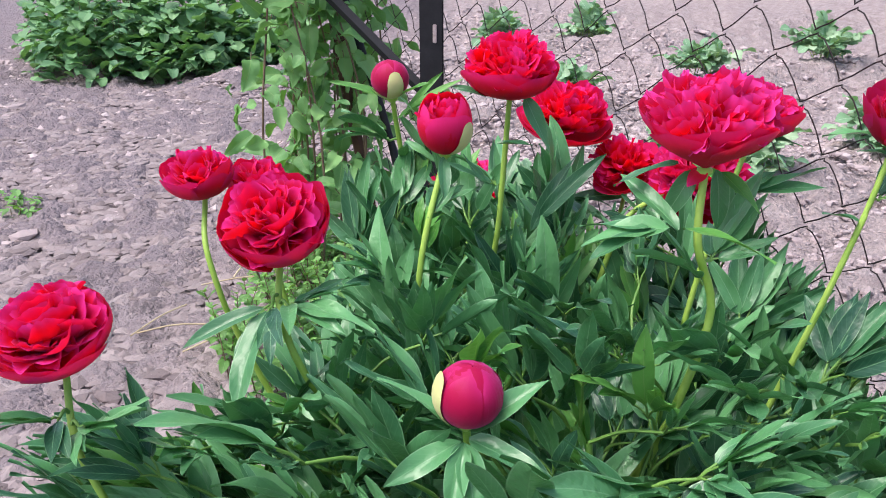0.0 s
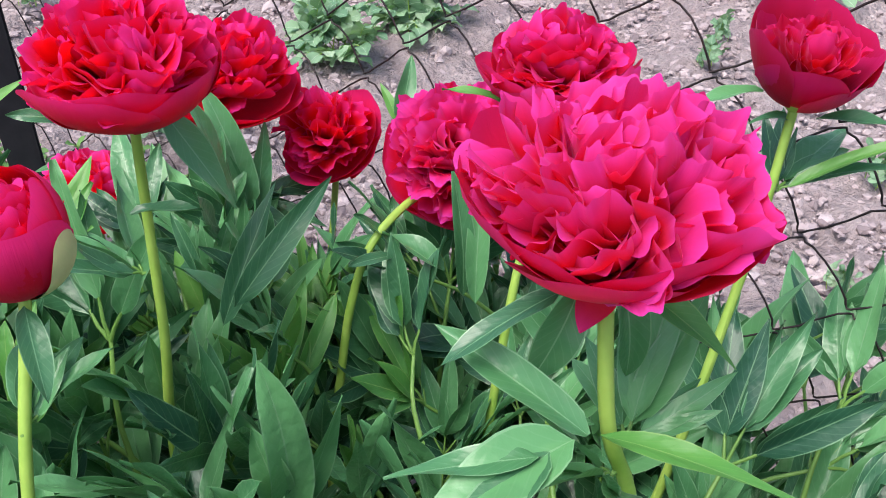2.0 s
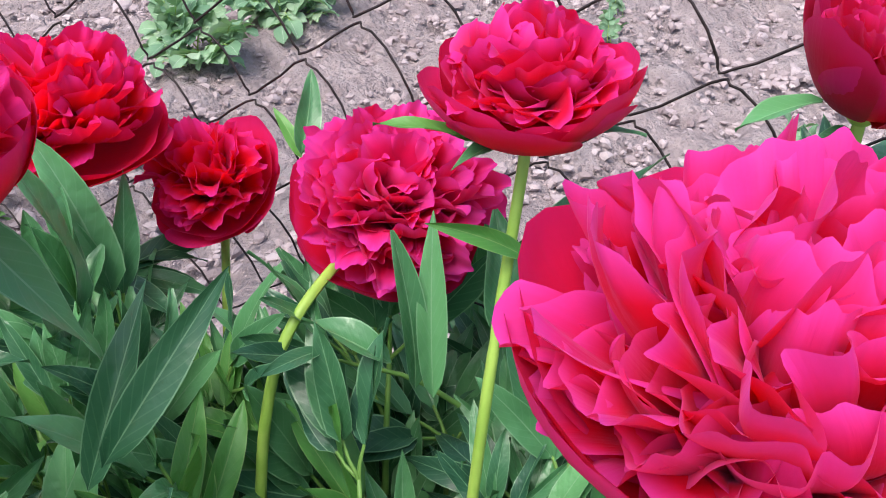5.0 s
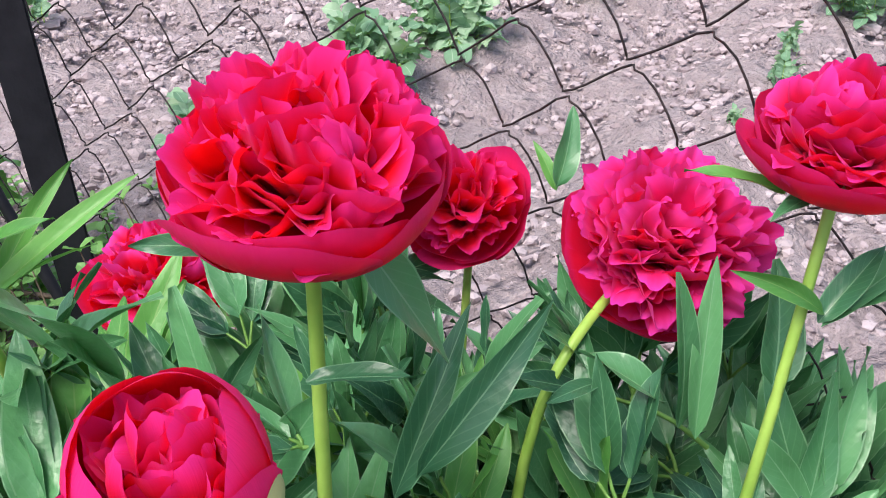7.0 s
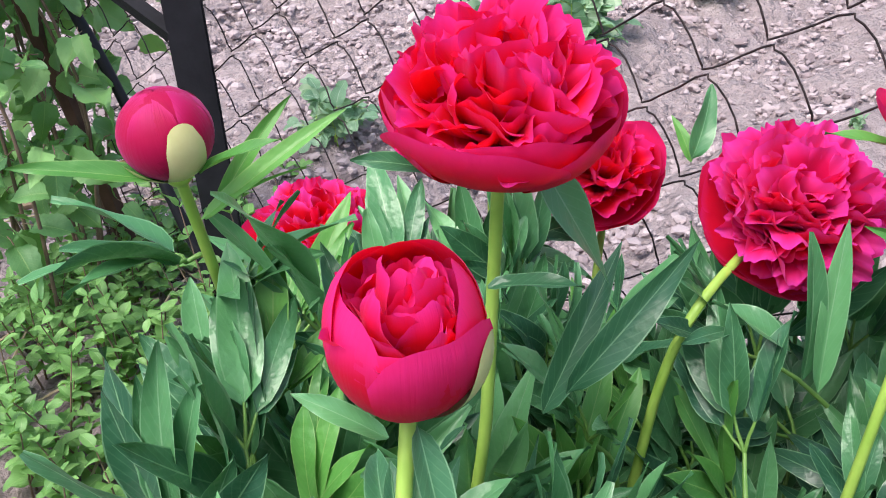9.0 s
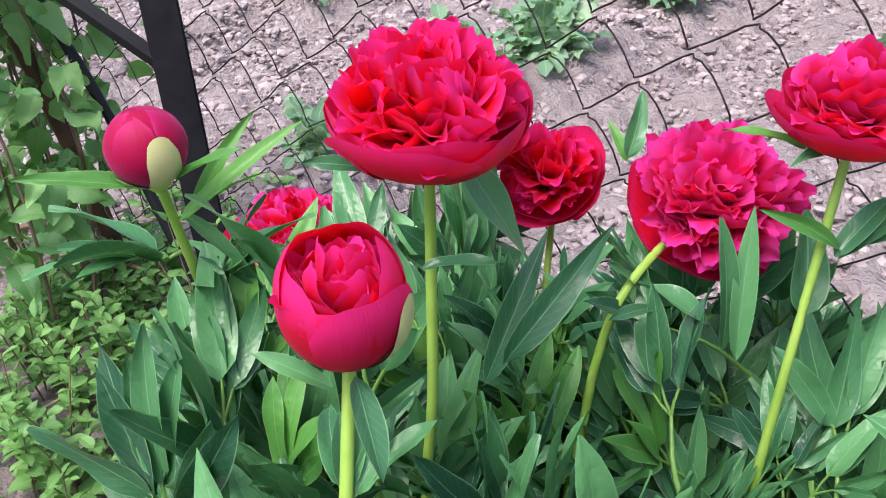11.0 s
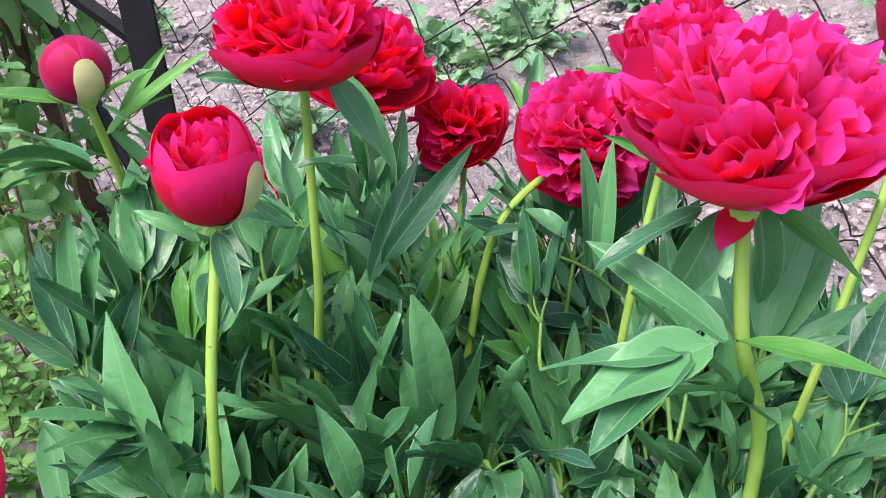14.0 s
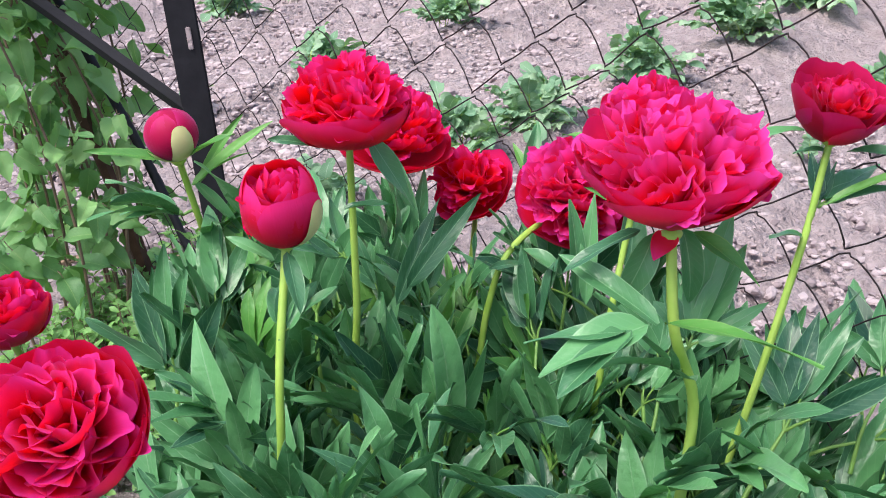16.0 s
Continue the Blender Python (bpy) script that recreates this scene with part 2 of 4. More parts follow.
# ---- mesh tools ----
class Shape:
    """Gathers grids and tubes into one mesh."""

    def __init__(self):
        self.v, self.f, self.uv, self.m, self.count = [], [], [], [], 0

    def grid(self, p, slot=0):
        nu, nv = p.shape[:2]
        o = self.count
        self.v.append(p.reshape(-1, 3))
        self.count += nu * nv
        for i in range(nu - 1):
            for j in range(nv - 1):
                self.f.append((o + i * nv + j, o + i * nv + j + 1, o + (i + 1) * nv + j + 1, o + (i + 1) * nv + j))
                for a, b in ((i, j), (i, j + 1), (i + 1, j + 1), (i + 1, j)):
                    self.uv.append((b / (nv - 1), a / (nu - 1)))
                self.m.append(slot)

    def tube(self, pts, radii, sides=6, slot=0):
        pts = np.asarray(pts, float)
        radii = np.broadcast_to(radii, len(pts))
        d = np.gradient(pts, axis=0)
        d /= np.linalg.norm(d, axis=1)[:, None] + 1e-9
        side = np.cross(d, (0.31, 0.17, 0.93))
        side /= np.linalg.norm(side, axis=1)[:, None] + 1e-9
        up = np.cross(side, d)
        a = np.linspace(0, 2 * math.pi, sides + 1)
        ring = side[:, None] * np.cos(a)[None, :, None] + up[:, None] * np.sin(a)[None, :, None]
        self.grid(pts[:, None] + ring * radii[:, None, None], slot)

    def raw(self, verts, faces, slot=0):
        o = self.count
        self.v.append(np.asarray(verts, float))
        self.count += len(verts)
        for f in faces:
            self.f.append(tuple(o + i for i in f))
            self.uv += [(0.2, 0.5)] * len(f)
            self.m.append(slot)

    def box(self, lo, hi, slot=0, chamfer=0.002):
        bm = bmesh.new()
        bmesh.ops.create_cube(bm, size=1.0)
        for vert in bm.verts:
            vert.co = [l + (c + 0.5) * (h - l) for c, l, h in zip(vert.co, lo, hi)]
        bmesh.ops.bevel(bm, geom=bm.edges[:], offset=chamfer, segments=2, affect="EDGES")
        bm.verts.index_update()
        self.raw([vert.co[:] for vert in bm.verts], [[vert.index for vert in f.verts] for f in bm.faces], slot)
        bm.free()

    def mesh(self, name, mats, smooth=True):
        me = bpy.data.meshes.new(name)
        me.from_pydata(np.concatenate(self.v).tolist(), [], self.f)
        for mat in mats:
            me.materials.append(mat)
        me.polygons.foreach_set("material_index", self.m)
        me.polygons.foreach_set("use_smooth", [smooth] * len(self.f))
        layer = me.uv_layers.new(name="map")
        layer.data.foreach_set("uv", np.asarray(self.uv, float).ravel())
        me.update()
        return me


def part(name, me, parent, m=None, label=""):
    ob = new(name, me)
    ob.parent = parent
    if m is not None:
        ob.matrix_local = m
    return tagged(ob, label) if label else ob


def thing(name, at, label, category, group=""):
    ob = new(name)
    ob.empty_display_size = 0.05
    ob.location = at
    return tagged(ob, label, category, group)


def smooth_line(pts, n=24):
    """A soft curve through the points."""
    p = np.asarray(pts, float)
    p = np.vstack([2 * p[0] - p[1], p, 2 * p[-1] - p[-2]])
    out = []
    for s in np.linspace(0, len(p) - 3 - 1e-6, n):
        i, t = int(s), s - int(s)
        a, b, c, d = p[i:i + 4]
        out.append(0.5 * (2 * b + (c - a) * t + (2 * a - 5 * b + 4 * c - d) * t * t + (3 * b - a - 3 * c + d) * t ** 3))
    return np.array(out)


def frame_of(direction, hint=(0, 0, 1)):
    """A turn whose Y runs along the direction and whose Z leans to the hint."""
    y = Vector(direction).normalized()
    x = y.cross(Vector(hint))
    x = x.normalized() if x.length > 1e-4 else Vector((1, 0, 0))
    return Matrix((x, y, x.cross(y))).transposed().to_4x4()


def move(p, m):
    a = np.array(m)
    return p @ a[:3, :3].T + a[:3, 3]


def blade(length, width, droop=0.4, fold=0.35, wave=0.06, rng=random, nu=9, nv=7, blunt=0.75, belly=0.6):
    """A leaf blade along +Y, upper side +Z: pointed, folded at the midrib, arched and a little wavy."""
    u = np.linspace(0, 1, nu)[:, None]
    v = np.linspace(-1, 1, nv)[None, :]
    w = u ** belly * (1 - u) ** blunt
    w = w / w.max() * width / 2
    w = np.maximum(w, width * 0.012)
    a = droop * u
    step = length / (nu - 1)
    y = np.concatenate([[0], np.cumsum(np.cos(a[1:, 0]) * step)])[:, None]
    z = -np.concatenate([[0], np.cumsum(np.sin(a[1:, 0]) * step)])[:, None]
    ph = rng.uniform(0, 6.3)
    ruffle = wave * width * np.sin(u * rng.uniform(5, 10) + ph) * v * np.abs(v)
    lift = fold * w * np.abs(v) + ruffle
    sway = rng.uniform(-0.12, 0.12) * length * u ** 2
    x = w * v + sway
    turn = rng.uniform(-0.7, 0.7) * u
    x, lift = x * np.cos(turn) - lift * np.sin(turn), lift * np.cos(turn) + x * np.sin(turn)
    yy = y + lift * np.sin(a)
    zz = z + lift * np.cos(a)
    return np.stack([x, np.broadcast_to(yy, x.shape), zz], -1)


def compound_leaf(seed, scale=1.0, short=False, mat=None):
    """A peony leaf: stalk, then three groups of long narrow leaflets that run together at their bases."""
    r = random.Random(seed)
    s = Shape()
    stalk = r.uniform(0.012, 0.02) if short else r.uniform(0.07, 0.11)
    tip = np.array((0, stalk, 0.0))
    s.tube(smooth_line([(0, 0, 0), (0, stalk * 0.5, 0.008), tip], 6), np.linspace(0.0028, 0.0018, 6), 6, 1)
    for turn, reach in ((0, 0.012), (r.uniform(30, 45), 0.01), (-r.uniform(30, 45), 0.01)) if short else ((0, 0.035), (r.uniform(20, 40), 0.028), (-r.uniform(20, 40), 0.028)):
        m0 = pose(0, stalk, 0, r.uniform(0, 22), 0, turn)
        s.tube(move(np.array([(0, 0, 0), (0, reach * 0.5, 0.002), (0, reach, 0)]), m0), (0.0018, 0.0015, 0.0013), 5, 1)
        big = r.uniform(0.092, 0.132) * (1.0 if turn == 0 else 0.85)
        joined = r.random() < 0.65
        fans = (r.uniform(11, 18), r.uniform(11, 18)) if joined else (r.uniform(18, 30), r.uniform(18, 30))
        roll, arch, keel = r.uniform(-22, 22), r.uniform(-0.25, 0.7), r.uniform(0.12, 0.55)
        for k, (fan, size) in enumerate(((0, 1.0), (fans[0], r.uniform(0.68, 0.88)), (-fans[1], r.uniform(0.68, 0.88)))):
            if k and r.random() < (0.2 if turn == 0 else 0.45):
                continue
            length = big * size * r.uniform(0.92, 1.08)
            wide = length * r.uniform(0.20, 0.29)
            b = blade(length, wide, arch + r.uniform(-0.15, 0.2), keel, 0.12, r, 10, 7, r.uniform(0.7, 1.0), r.uniform(0.45, 0.65))
            tip = (0, reach * (1.0 if k == 0 else 0.9), -0.0008 * k, r.uniform(-4, 5), roll + r.uniform(-5, 5), fan) if joined else (0, reach * 0.85, 0, r.uniform(-12, 20), r.uniform(-25, 25), fan)
            s.grid(move(b, m0 @ pose(*tip)))
    for p in s.v:
        p *= scale
    return s.mesh("leaf", (mat or LEAF, LEAF_STALK))


def frill(length, width, t0, t1, rng, pleat=0.1, curl=0.0, cup=0.2, nu=13, nv=35, busy=1.0, round_end=0.52):
    """A narrow inner petal along +Y from the origin: a folded ribbon with a round, frayed end whose rim rolls in and out."""
    u = np.linspace(0, 1, nu)[:, None] ** 0.7
    v = np.linspace(-1, 1, nv)[None, :]
    th = np.arcsin(v * 0.995)
    f1, f2 = rng.uniform(4.5, 7.5) * busy, rng.uniform(11, 15) * busy
    k = rng.uniform(1.3, 2.9) * busy
    ph, ph2, ph3 = (rng.uniform(0, 6.3) for _ in range(3))
    w = width / 2 * (0.16 + 0.84 * np.sin(math.pi * 0.5 * np.clip(u / 0.78, 0, 1)) ** 1.2)
    fray = 0.02 * np.sin(v * k * 1.7 + ph2) + 0.012 * np.sin(v * f1 + ph3 + 1.2) + 0.011 * np.sin(v * f2 * 1.6 + ph)
    q = u * (1 - round_end * (1 - np.cos(th)) * u ** 1.3) + u ** 5 * fray * np.cos(th) ** 0.5
    roll = radians(curl) * (1 + 0.45 * np.sin(v * k * 0.9 + ph3))
    ang = radians(t0) + radians(t1 - t0) * q + roll * np.clip((q - 0.58) / 0.42, 0, 1.1) ** 1.6
    step = np.diff(q, axis=0, prepend=0) * length
    y, z = np.cumsum(np.sin(ang) * step, axis=0), np.cumsum(np.cos(ang) * step, axis=0)
    fold = u ** 1.5 * np.sin(v * k + ph + 0.8 * u) + np.cos(th) ** 0.5 * (0.42 * u ** 3 * np.sin(v * f1 + ph3 + 0.9 * u) + 0.20 * u ** 5 * np.sin(v * f2 + ph2))
    out = -cup * w * v ** 2 * (1 - 0.4 * u ** 3) + pleat * length * fold
    return np.stack([w * v + 0 * q, y + out * np.cos(ang), z - out * np.sin(ang)], -1)


def bowl_petal(rad, rim_z, top, half, rng, flare=0.0, wave=0.03, lift=0.0, nu=15, nv=19, flat=1.0):
    """A broad outer petal wrapped round a bowl that stands on the origin: its foot at the middle, its rim as high as top times rim_z."""
    u = np.linspace(0, 1, nu)[:, None]
    th = np.linspace(-1, 1, nv)[None, :] * math.pi / 2 * 0.97
    v = np.sin(th)
    ph, ph2 = rng.uniform(0, 6.3), rng.uniform(0, 6.3)
    reach = u * (1 - 0.30 * (1 - np.cos(th)) * u ** 1.5) + u ** 5 * np.cos(th) ** 0.6 * (0.022 * np.sin(v * 5 + ph) + 0.012 * np.sin(v * 11 + ph2))
    a = reach * math.pi / 2 * (0.62 + 0.38 * min(top, 1.0))
    rho = np.sin(a) ** (1.0 / flat)
    z = (1 - np.cos(a)) * rim_z * top / (1 - math.cos(math.pi / 2 * (0.62 + 0.38 * min(top, 1.0))))
    rho = rho + flare * u ** 3 + lift + wave * u ** 2.5 * np.sin(v * 3.2 + ph) + 0.4 * wave * u ** 5 * np.sin(v * 8 + ph2)
    az = radians(half) * v * np.clip(0.5 + 0.62 * np.sin(math.pi * 0.5 * np.clip(u / 0.6, 0, 1)), 0.1, 1.0)
    return np.stack([rad * rho * np.sin(az), rad * rho * np.cos(az), z + lift * rad * 0.5], -1)


def ball_petal(radius, top, half, rng, lift=0.0, flare=0.0, nu=14, nv=11):
    """A petal that lies on a ball standing on the origin, from its foot up to the polar angle top, with a broad round end."""
    u = np.linspace(0, 1, nu)[:, None]
    v = np.linspace(-1, 1, nv)[None, :]
    ph = rng.uniform(0, 6.3)
    reach = u * (1 - 0.30 * (1 - np.sqrt(1 - 0.96 * v ** 2)) * u ** 2) + 0.022 * u ** 5 * np.sin(v * 4.5 + ph)
    polar = radians(178) - (radians(178) - radians(top)) * reach
    az = radians(half) * v * np.clip(0.35 + 0.75 * np.sin(math.pi * 0.5 * np.clip(u / 0.65, 0, 1)), 0.1, 1.05)
    rad = radius * (1 + lift + flare * u ** 3 + 0.018 * np.sin(v * 4 + ph) * u)
    return np.stack([rad * np.sin(polar) * np.sin(az), rad * np.sin(polar) * np.cos(az), radius + rad * np.cos(polar) * (0.98 + 0 * v)], -1)


def ball_tongue(radius, top, width, nu=12, nv=9):
    """A rounded sepal pressed against a ball standing on the origin."""
    u = np.linspace(0, 1, nu)[:, None]
    v = np.linspace(-1, 1, nv)[None, :]
    reach = u * (1 - 0.22 * (1 - np.sqrt(1 - 0.97 * v ** 2)) * u)
    polar = radians(172) - (radians(172) - radians(top)) * reach
    half = width / 2 * np.clip(0.6 + 0.5 * np.sin(math.pi * 0.5 * u / 0.6), 0.3, 1.0)
    az = np.arcsin(np.clip(half * v / (radius * np.maximum(np.sin(polar), 0.15)), -1, 1))
    rad = radius * (1.05 - 0.03 * v ** 2)
    return np.stack([rad * np.sin(polar) * np.sin(az), rad * np.sin(polar) * np.cos(az), radius + rad * np.cos(polar)], -1)


def one_mesh(name, p, mats):
    s = Shape()
    s.grid(p)
    return s.mesh(name, mats)


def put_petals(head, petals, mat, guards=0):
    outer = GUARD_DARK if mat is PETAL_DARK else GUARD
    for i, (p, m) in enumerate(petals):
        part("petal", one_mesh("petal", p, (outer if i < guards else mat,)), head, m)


def double_bloom(head, rad, tall, rim_z, seed, mat, inner=110, guard_top=(0.8, 1.25), flare=(-0.02, 0.08), pleat=0.085, flat=1.0, guards=5, tongue=None, lean=4.0, busy=1.0, width=(0.42, 0.68), peak=0.8, high=(0, 0.0), curl=(-75, 35), bowl=1.0, twist=0.7):
    """A full double peony: a bowl of broad guard petals, rad wide and rim_z high, and a dome of folded ribbons up to the height tall."""
    g = random.Random(seed)
    petals = []
    for ring in range(2):
        for i in range(guards):
            az = 360 / guards * (i + 0.5 * ring) + g.uniform(-9, 9)
            p = bowl_petal(rad * bowl * (1 - 0.05 * ring), rim_z, g.uniform(*guard_top) + high[1] * math.cos(radians(az - high[0])), g.uniform(40, 54), g, g.uniform(*flare), 0.035, 0.012 * (1 - ring), flat=flat)
            petals.append((p, pose(0, 0, 0.002 * ring, 0, 0, az)))
    if tongue:
        p = blade(rad * tongue[1], rad * 0.26, 0.3, -0.3, 0.05, g, 12, 9, 0.9, 0.3)
        petals.append((p, pose(0, 0, 0, 0, 0, tongue[0]) @ pose(0, rad * 0.05, 0.003, -tongue[2])))
    count = len(petals)
    for i in range(inner):
        f = (i + 0.5) / inner
        s = math.pi / 2 * (1 - f ** 0.62)
        rho, z = rad * 0.95 * math.cos(s) ** peak, rim_z * 0.9 + (tall - rim_z * 0.9) * math.sin(s)
        az = 137.508 * i
        d = Vector((rho * math.sin(radians(az)), rho * math.cos(radians(az)), z)).normalized()
        swirl = noise.noise(d * 1.9 + Vector((seed * 3.1, 0.4, 1.9)))
        sway = noise.noise(d * 2.6 + Vector((7.3, seed * 1.7, 0.2)))
        lift = noise.noise(d * 3.2 + Vector((1.3, 4.7, seed * 2.3)))
        z0 = (0.10 + 0.10 * (1 - twist) * f) * tall
        th = math.degrees(math.atan2(rho, z - z0))
        size = math.hypot(rho, z - z0) * (1.0 + 0.13 * lift + g.uniform(-0.15, 0.0))
        tip = min(th * 1.03 + 20 * sway - lean, 78)
        p = frill(size * 1.04, rad * g.uniform(*width), th, tip, g, pleat * g.uniform(0.6, 1.3), min(g.uniform(*curl), 82 - tip), g.uniform(0.3, 0.9), 13, 35, busy)
        spin = Matrix.Rotation(radians((70 * swirl + g.uniform(-30, 30)) * (1 - (1 - twist) * f)), 4, (0, math.sin(radians(th)), math.cos(radians(th))))
        petals.append((p, pose(0, 0, z0, 0, 0, -az) @ spin))
    put_petals(head, petals, mat, count)


def cup_bloom(head, r, seed, mat, tops=(40, 62), petals_out=7, inner=30, flare=0.0, half=52, stretch=1.0):
    """A half-open peony: incurved outer petals, taller at the back, round a nest of small folded ones."""
    g = random.Random(seed)
    out = []
    tallness = Matrix.Diagonal((1, 1, stretch, 1))
    for i in range(petals_out):
        az = 360 / petals_out * i * 2 + g.uniform(-8, 8)
        front = 0.5 - 0.5 * math.cos(radians(az - 180))
        top = tops[1] + (tops[0] - tops[1]) * front + g.uniform(-9, 9)
        out.append((ball_petal(r, top, half, g, 0.02 * (i % 3), g.uniform(-0.03, 0.07) + flare), tallness @ pose(0, 0, 0, 0, 0, az)))
    for i in range(inner):
        th = 50 * math.sqrt((i + 0.5) / inner)
        p = frill(r * min(g.uniform(1.45, 1.78), 1.93 * math.cos(radians(th))) * stretch, r * g.uniform(0.5, 0.9), th * 0.95, th - g.uniform(-6, 30), g, 0.07, g.uniform(-60, 20), 0.5, 11, 21, 0.6, 0.4)
        out.append((p, pose(0, 0, 0.004, 0, 0, 137.5 * i)))
    put_petals(head, out, mat, petals_out)


def closed_bud(head, r, seed, mat):
    g = random.Random(seed)
    out = []
    for i in range(6):
        out.append((ball_petal(r, 4 + 5 * i, 64, g, 0.012 * (5 - i) / 5, 0.0, 16, 11), pose(0, 0, 0, 0, 0, 137.5 * i)))
    s = Shape()
    th, ph = np.linspace(0.02, math.pi - 0.02, 14)[:, None], np.linspace(0, 2 * math.pi, 25)[None, :]
    s.grid(np.stack([r * 0.985 * np.sin(th) * np.cos(ph), r * 0.985 * np.sin(th) * np.sin(ph), r + r * 0.985 * np.cos(th) + 0 * ph], -1))
    part("petal_core", s.mesh("petal_core", (mat,)), head)
    put_petals(head, out, mat, 0)


LEAF_MESHES = [compound_leaf(100 + i) for i in range(14)]
YOUNG_MESHES = [compound_leaf(120 + i, 0.9, False, YOUNG) for i in range(5)]
STEM_LEAVES = [compound_leaf(140 + i, 0.8, True) for i in range(6)]


def peony(name, foot, line, head_at, axis, label, bloom, bracts=4, sepals=(), seed=0, thick=0.0032, leaves=(), bract_size=0.06, blades=(), group="peony flowers"):
    """One flowering stem: stalk, head of petals, calyx, bracts under the head and a few stem leaves."""
    g = random.Random(seed)
    root = thing(name, foot, label, "flower", group)
    base = Vector(foot)
    pts = smooth_line([foot, *line, head_at], 30)
    s = Shape()
    s.tube(pts - np.array(foot), np.linspace(thick * 1.25, thick, 30), 10)
    part("stem", s.mesh("stem", (STALK,)), root)
    turn = Vector((0, 0, 1)).rotation_difference(Vector(axis).normalized()).to_matrix().to_4x4()
    head = part("flower_head", calyx_mesh(0.0075), root, Matrix.Translation(Vector(head_at) - base) @ turn)
    bloom(head)
    for az, up, size in sepals:
        p = ball_tongue(*size)
        part("sepal", one_mesh("sepal", p, (SEPAL,)), head, pose(0, 0, 0, 0, 0, az), "pale yellow-green sepal")
    for i in range(bracts):
        az = 360 / max(bracts, 1) * i + g.uniform(-25, 25)
        b = blade(bract_size * g.uniform(0.7, 1.2), bract_size * g.uniform(0.2, 0.3), g.uniform(0.3, 1.1), 0.5, 0.05, g)
        m = head.matrix_local @ pose(0, 0, -0.003, 0, 0, az) @ pose(0, 0.003, 0, g.uniform(-35, 15), 0, 0)
        part("bract", one_mesh("bract", b, (YOUNG if g.random() < 0.6 else LEAF,)), root, m)
    for start, end, width in blades:
        d = Vector(end) - Vector(start)
        droop = g.uniform(0.15, 0.5)
        b = blade(d.length * 1.04, width * 0.85, droop, g.uniform(0.3, 0.6), 0.10, g, 12, 7, 0.9, 0.6)
        hint = (g.uniform(-0.3, 0.3), -0.8, 0.9) if abs(d.normalized().z) > 0.5 else (0, -0.25, 1)
        part("bract", one_mesh("bract", b, (YOUNG if g.random() < 0.45 and width < 0.018 else LEAF,)), root, Matrix.Translation(Vector(start) - base) @ frame_of(d, hint) @ pose(0, 0, 0, math.degrees(droop) * 0.5))
    for f, az, up, size in leaves:
        at = Vector(pts[int(f * 29)]) - base
        d = Vector((math.cos(radians(az)) * math.cos(radians(up)), math.sin(radians(az)) * math.cos(radians(up)), math.sin(radians(up))))
        part("leaf", g.choice(STEM_LEAVES), root, Matrix.Translation(at) @ frame_of(d) @ Matrix.Scale(size, 4))
    return root


def calyx_mesh(r):
    s = Shape()
    t = np.linspace(0, 1, 6)
    s.tube(np.stack([0 * t, 0 * t, -0.006 + 0.009 * t], -1), r * np.array([0.5, 0.75, 0.95, 1.0, 0.9, 0.4]), 10)
    return s.mesh("flower_head", (STALK,))


# ---- ground ----
ROW = np.array((0.825, 0.565))
ACROSS = np.array((-0.565, 0.825))
RIDGES = (1.22, 1.97, 3.15, 4.4, 5.5, 6.6, 7.7)


def ground_height(x, y):
    d = x * ACROSS[0] + y * ACROSS[1]
    past_fence = np.clip(((x - 0.349) * 0.832 + (y - 1.337) * 0.555 - 0.05) / 0.3, 0, 1)
    h = 0 * x
    for at in RIDGES:
        h = h + 0.085 * np.exp(-((d - at) / 0.2) ** 2)
    return h * past_fence - 0.01


def fractal(x, y, scale, seed):
    out = np.empty_like(x)
    for i, (a, b) in enumerate(zip(x.ravel(), y.ravel())):
        out.flat[i] = noise.fractal(Vector((a * scale, b * scale, seed)), 0.9, 2.1, 4)
    return out


def build_ground():
    def axis(lo, hi, mid_lo, mid_hi, fine):
        far_lo = mid_lo - np.geomspace(0.05, mid_lo - lo, 14)[::-1]
        far_hi = mid_hi + np.geomspace(0.05, hi - mid_hi, 14)
        return np.concatenate([far_lo, np.arange(mid_lo, mid_hi, fine), far_hi])
    xs, ys = axis(-160, 160, -2.8, 3.4, 0.022), axis(-60, 400, 0.2, 7.0, 0.026)
    gx, gy = np.meshgrid(xs, ys)
    z = ground_height(gx, gy)
    near = (np.abs(gx) < 4) & (gy < 8) & (gy > 0)
    lumps = np.zeros_like(z)
    left = np.clip((-0.2 - gx) / 0.4, 0, 1)
    lumps[near] = 0.034 * fractal(gx[near], gy[near], 11.0, 3.3) + 0.018 * fractal(gx[near], gy[near], 2.2, 8.1) + 0.03 * (left * 1.0)[near] * np.abs(fractal(gx[near] * 1.8, gy[near], 7.0, 5.7))
    s = Shape()
    s.grid(np.stack([gx, gy, z + lumps], -1))
    me = s.mesh("ground", (SOIL,))
    return tagged(new("ground", me), "dry crumbly grey-brown garden soil with ridges", "ground", kind="structure")


build_ground()


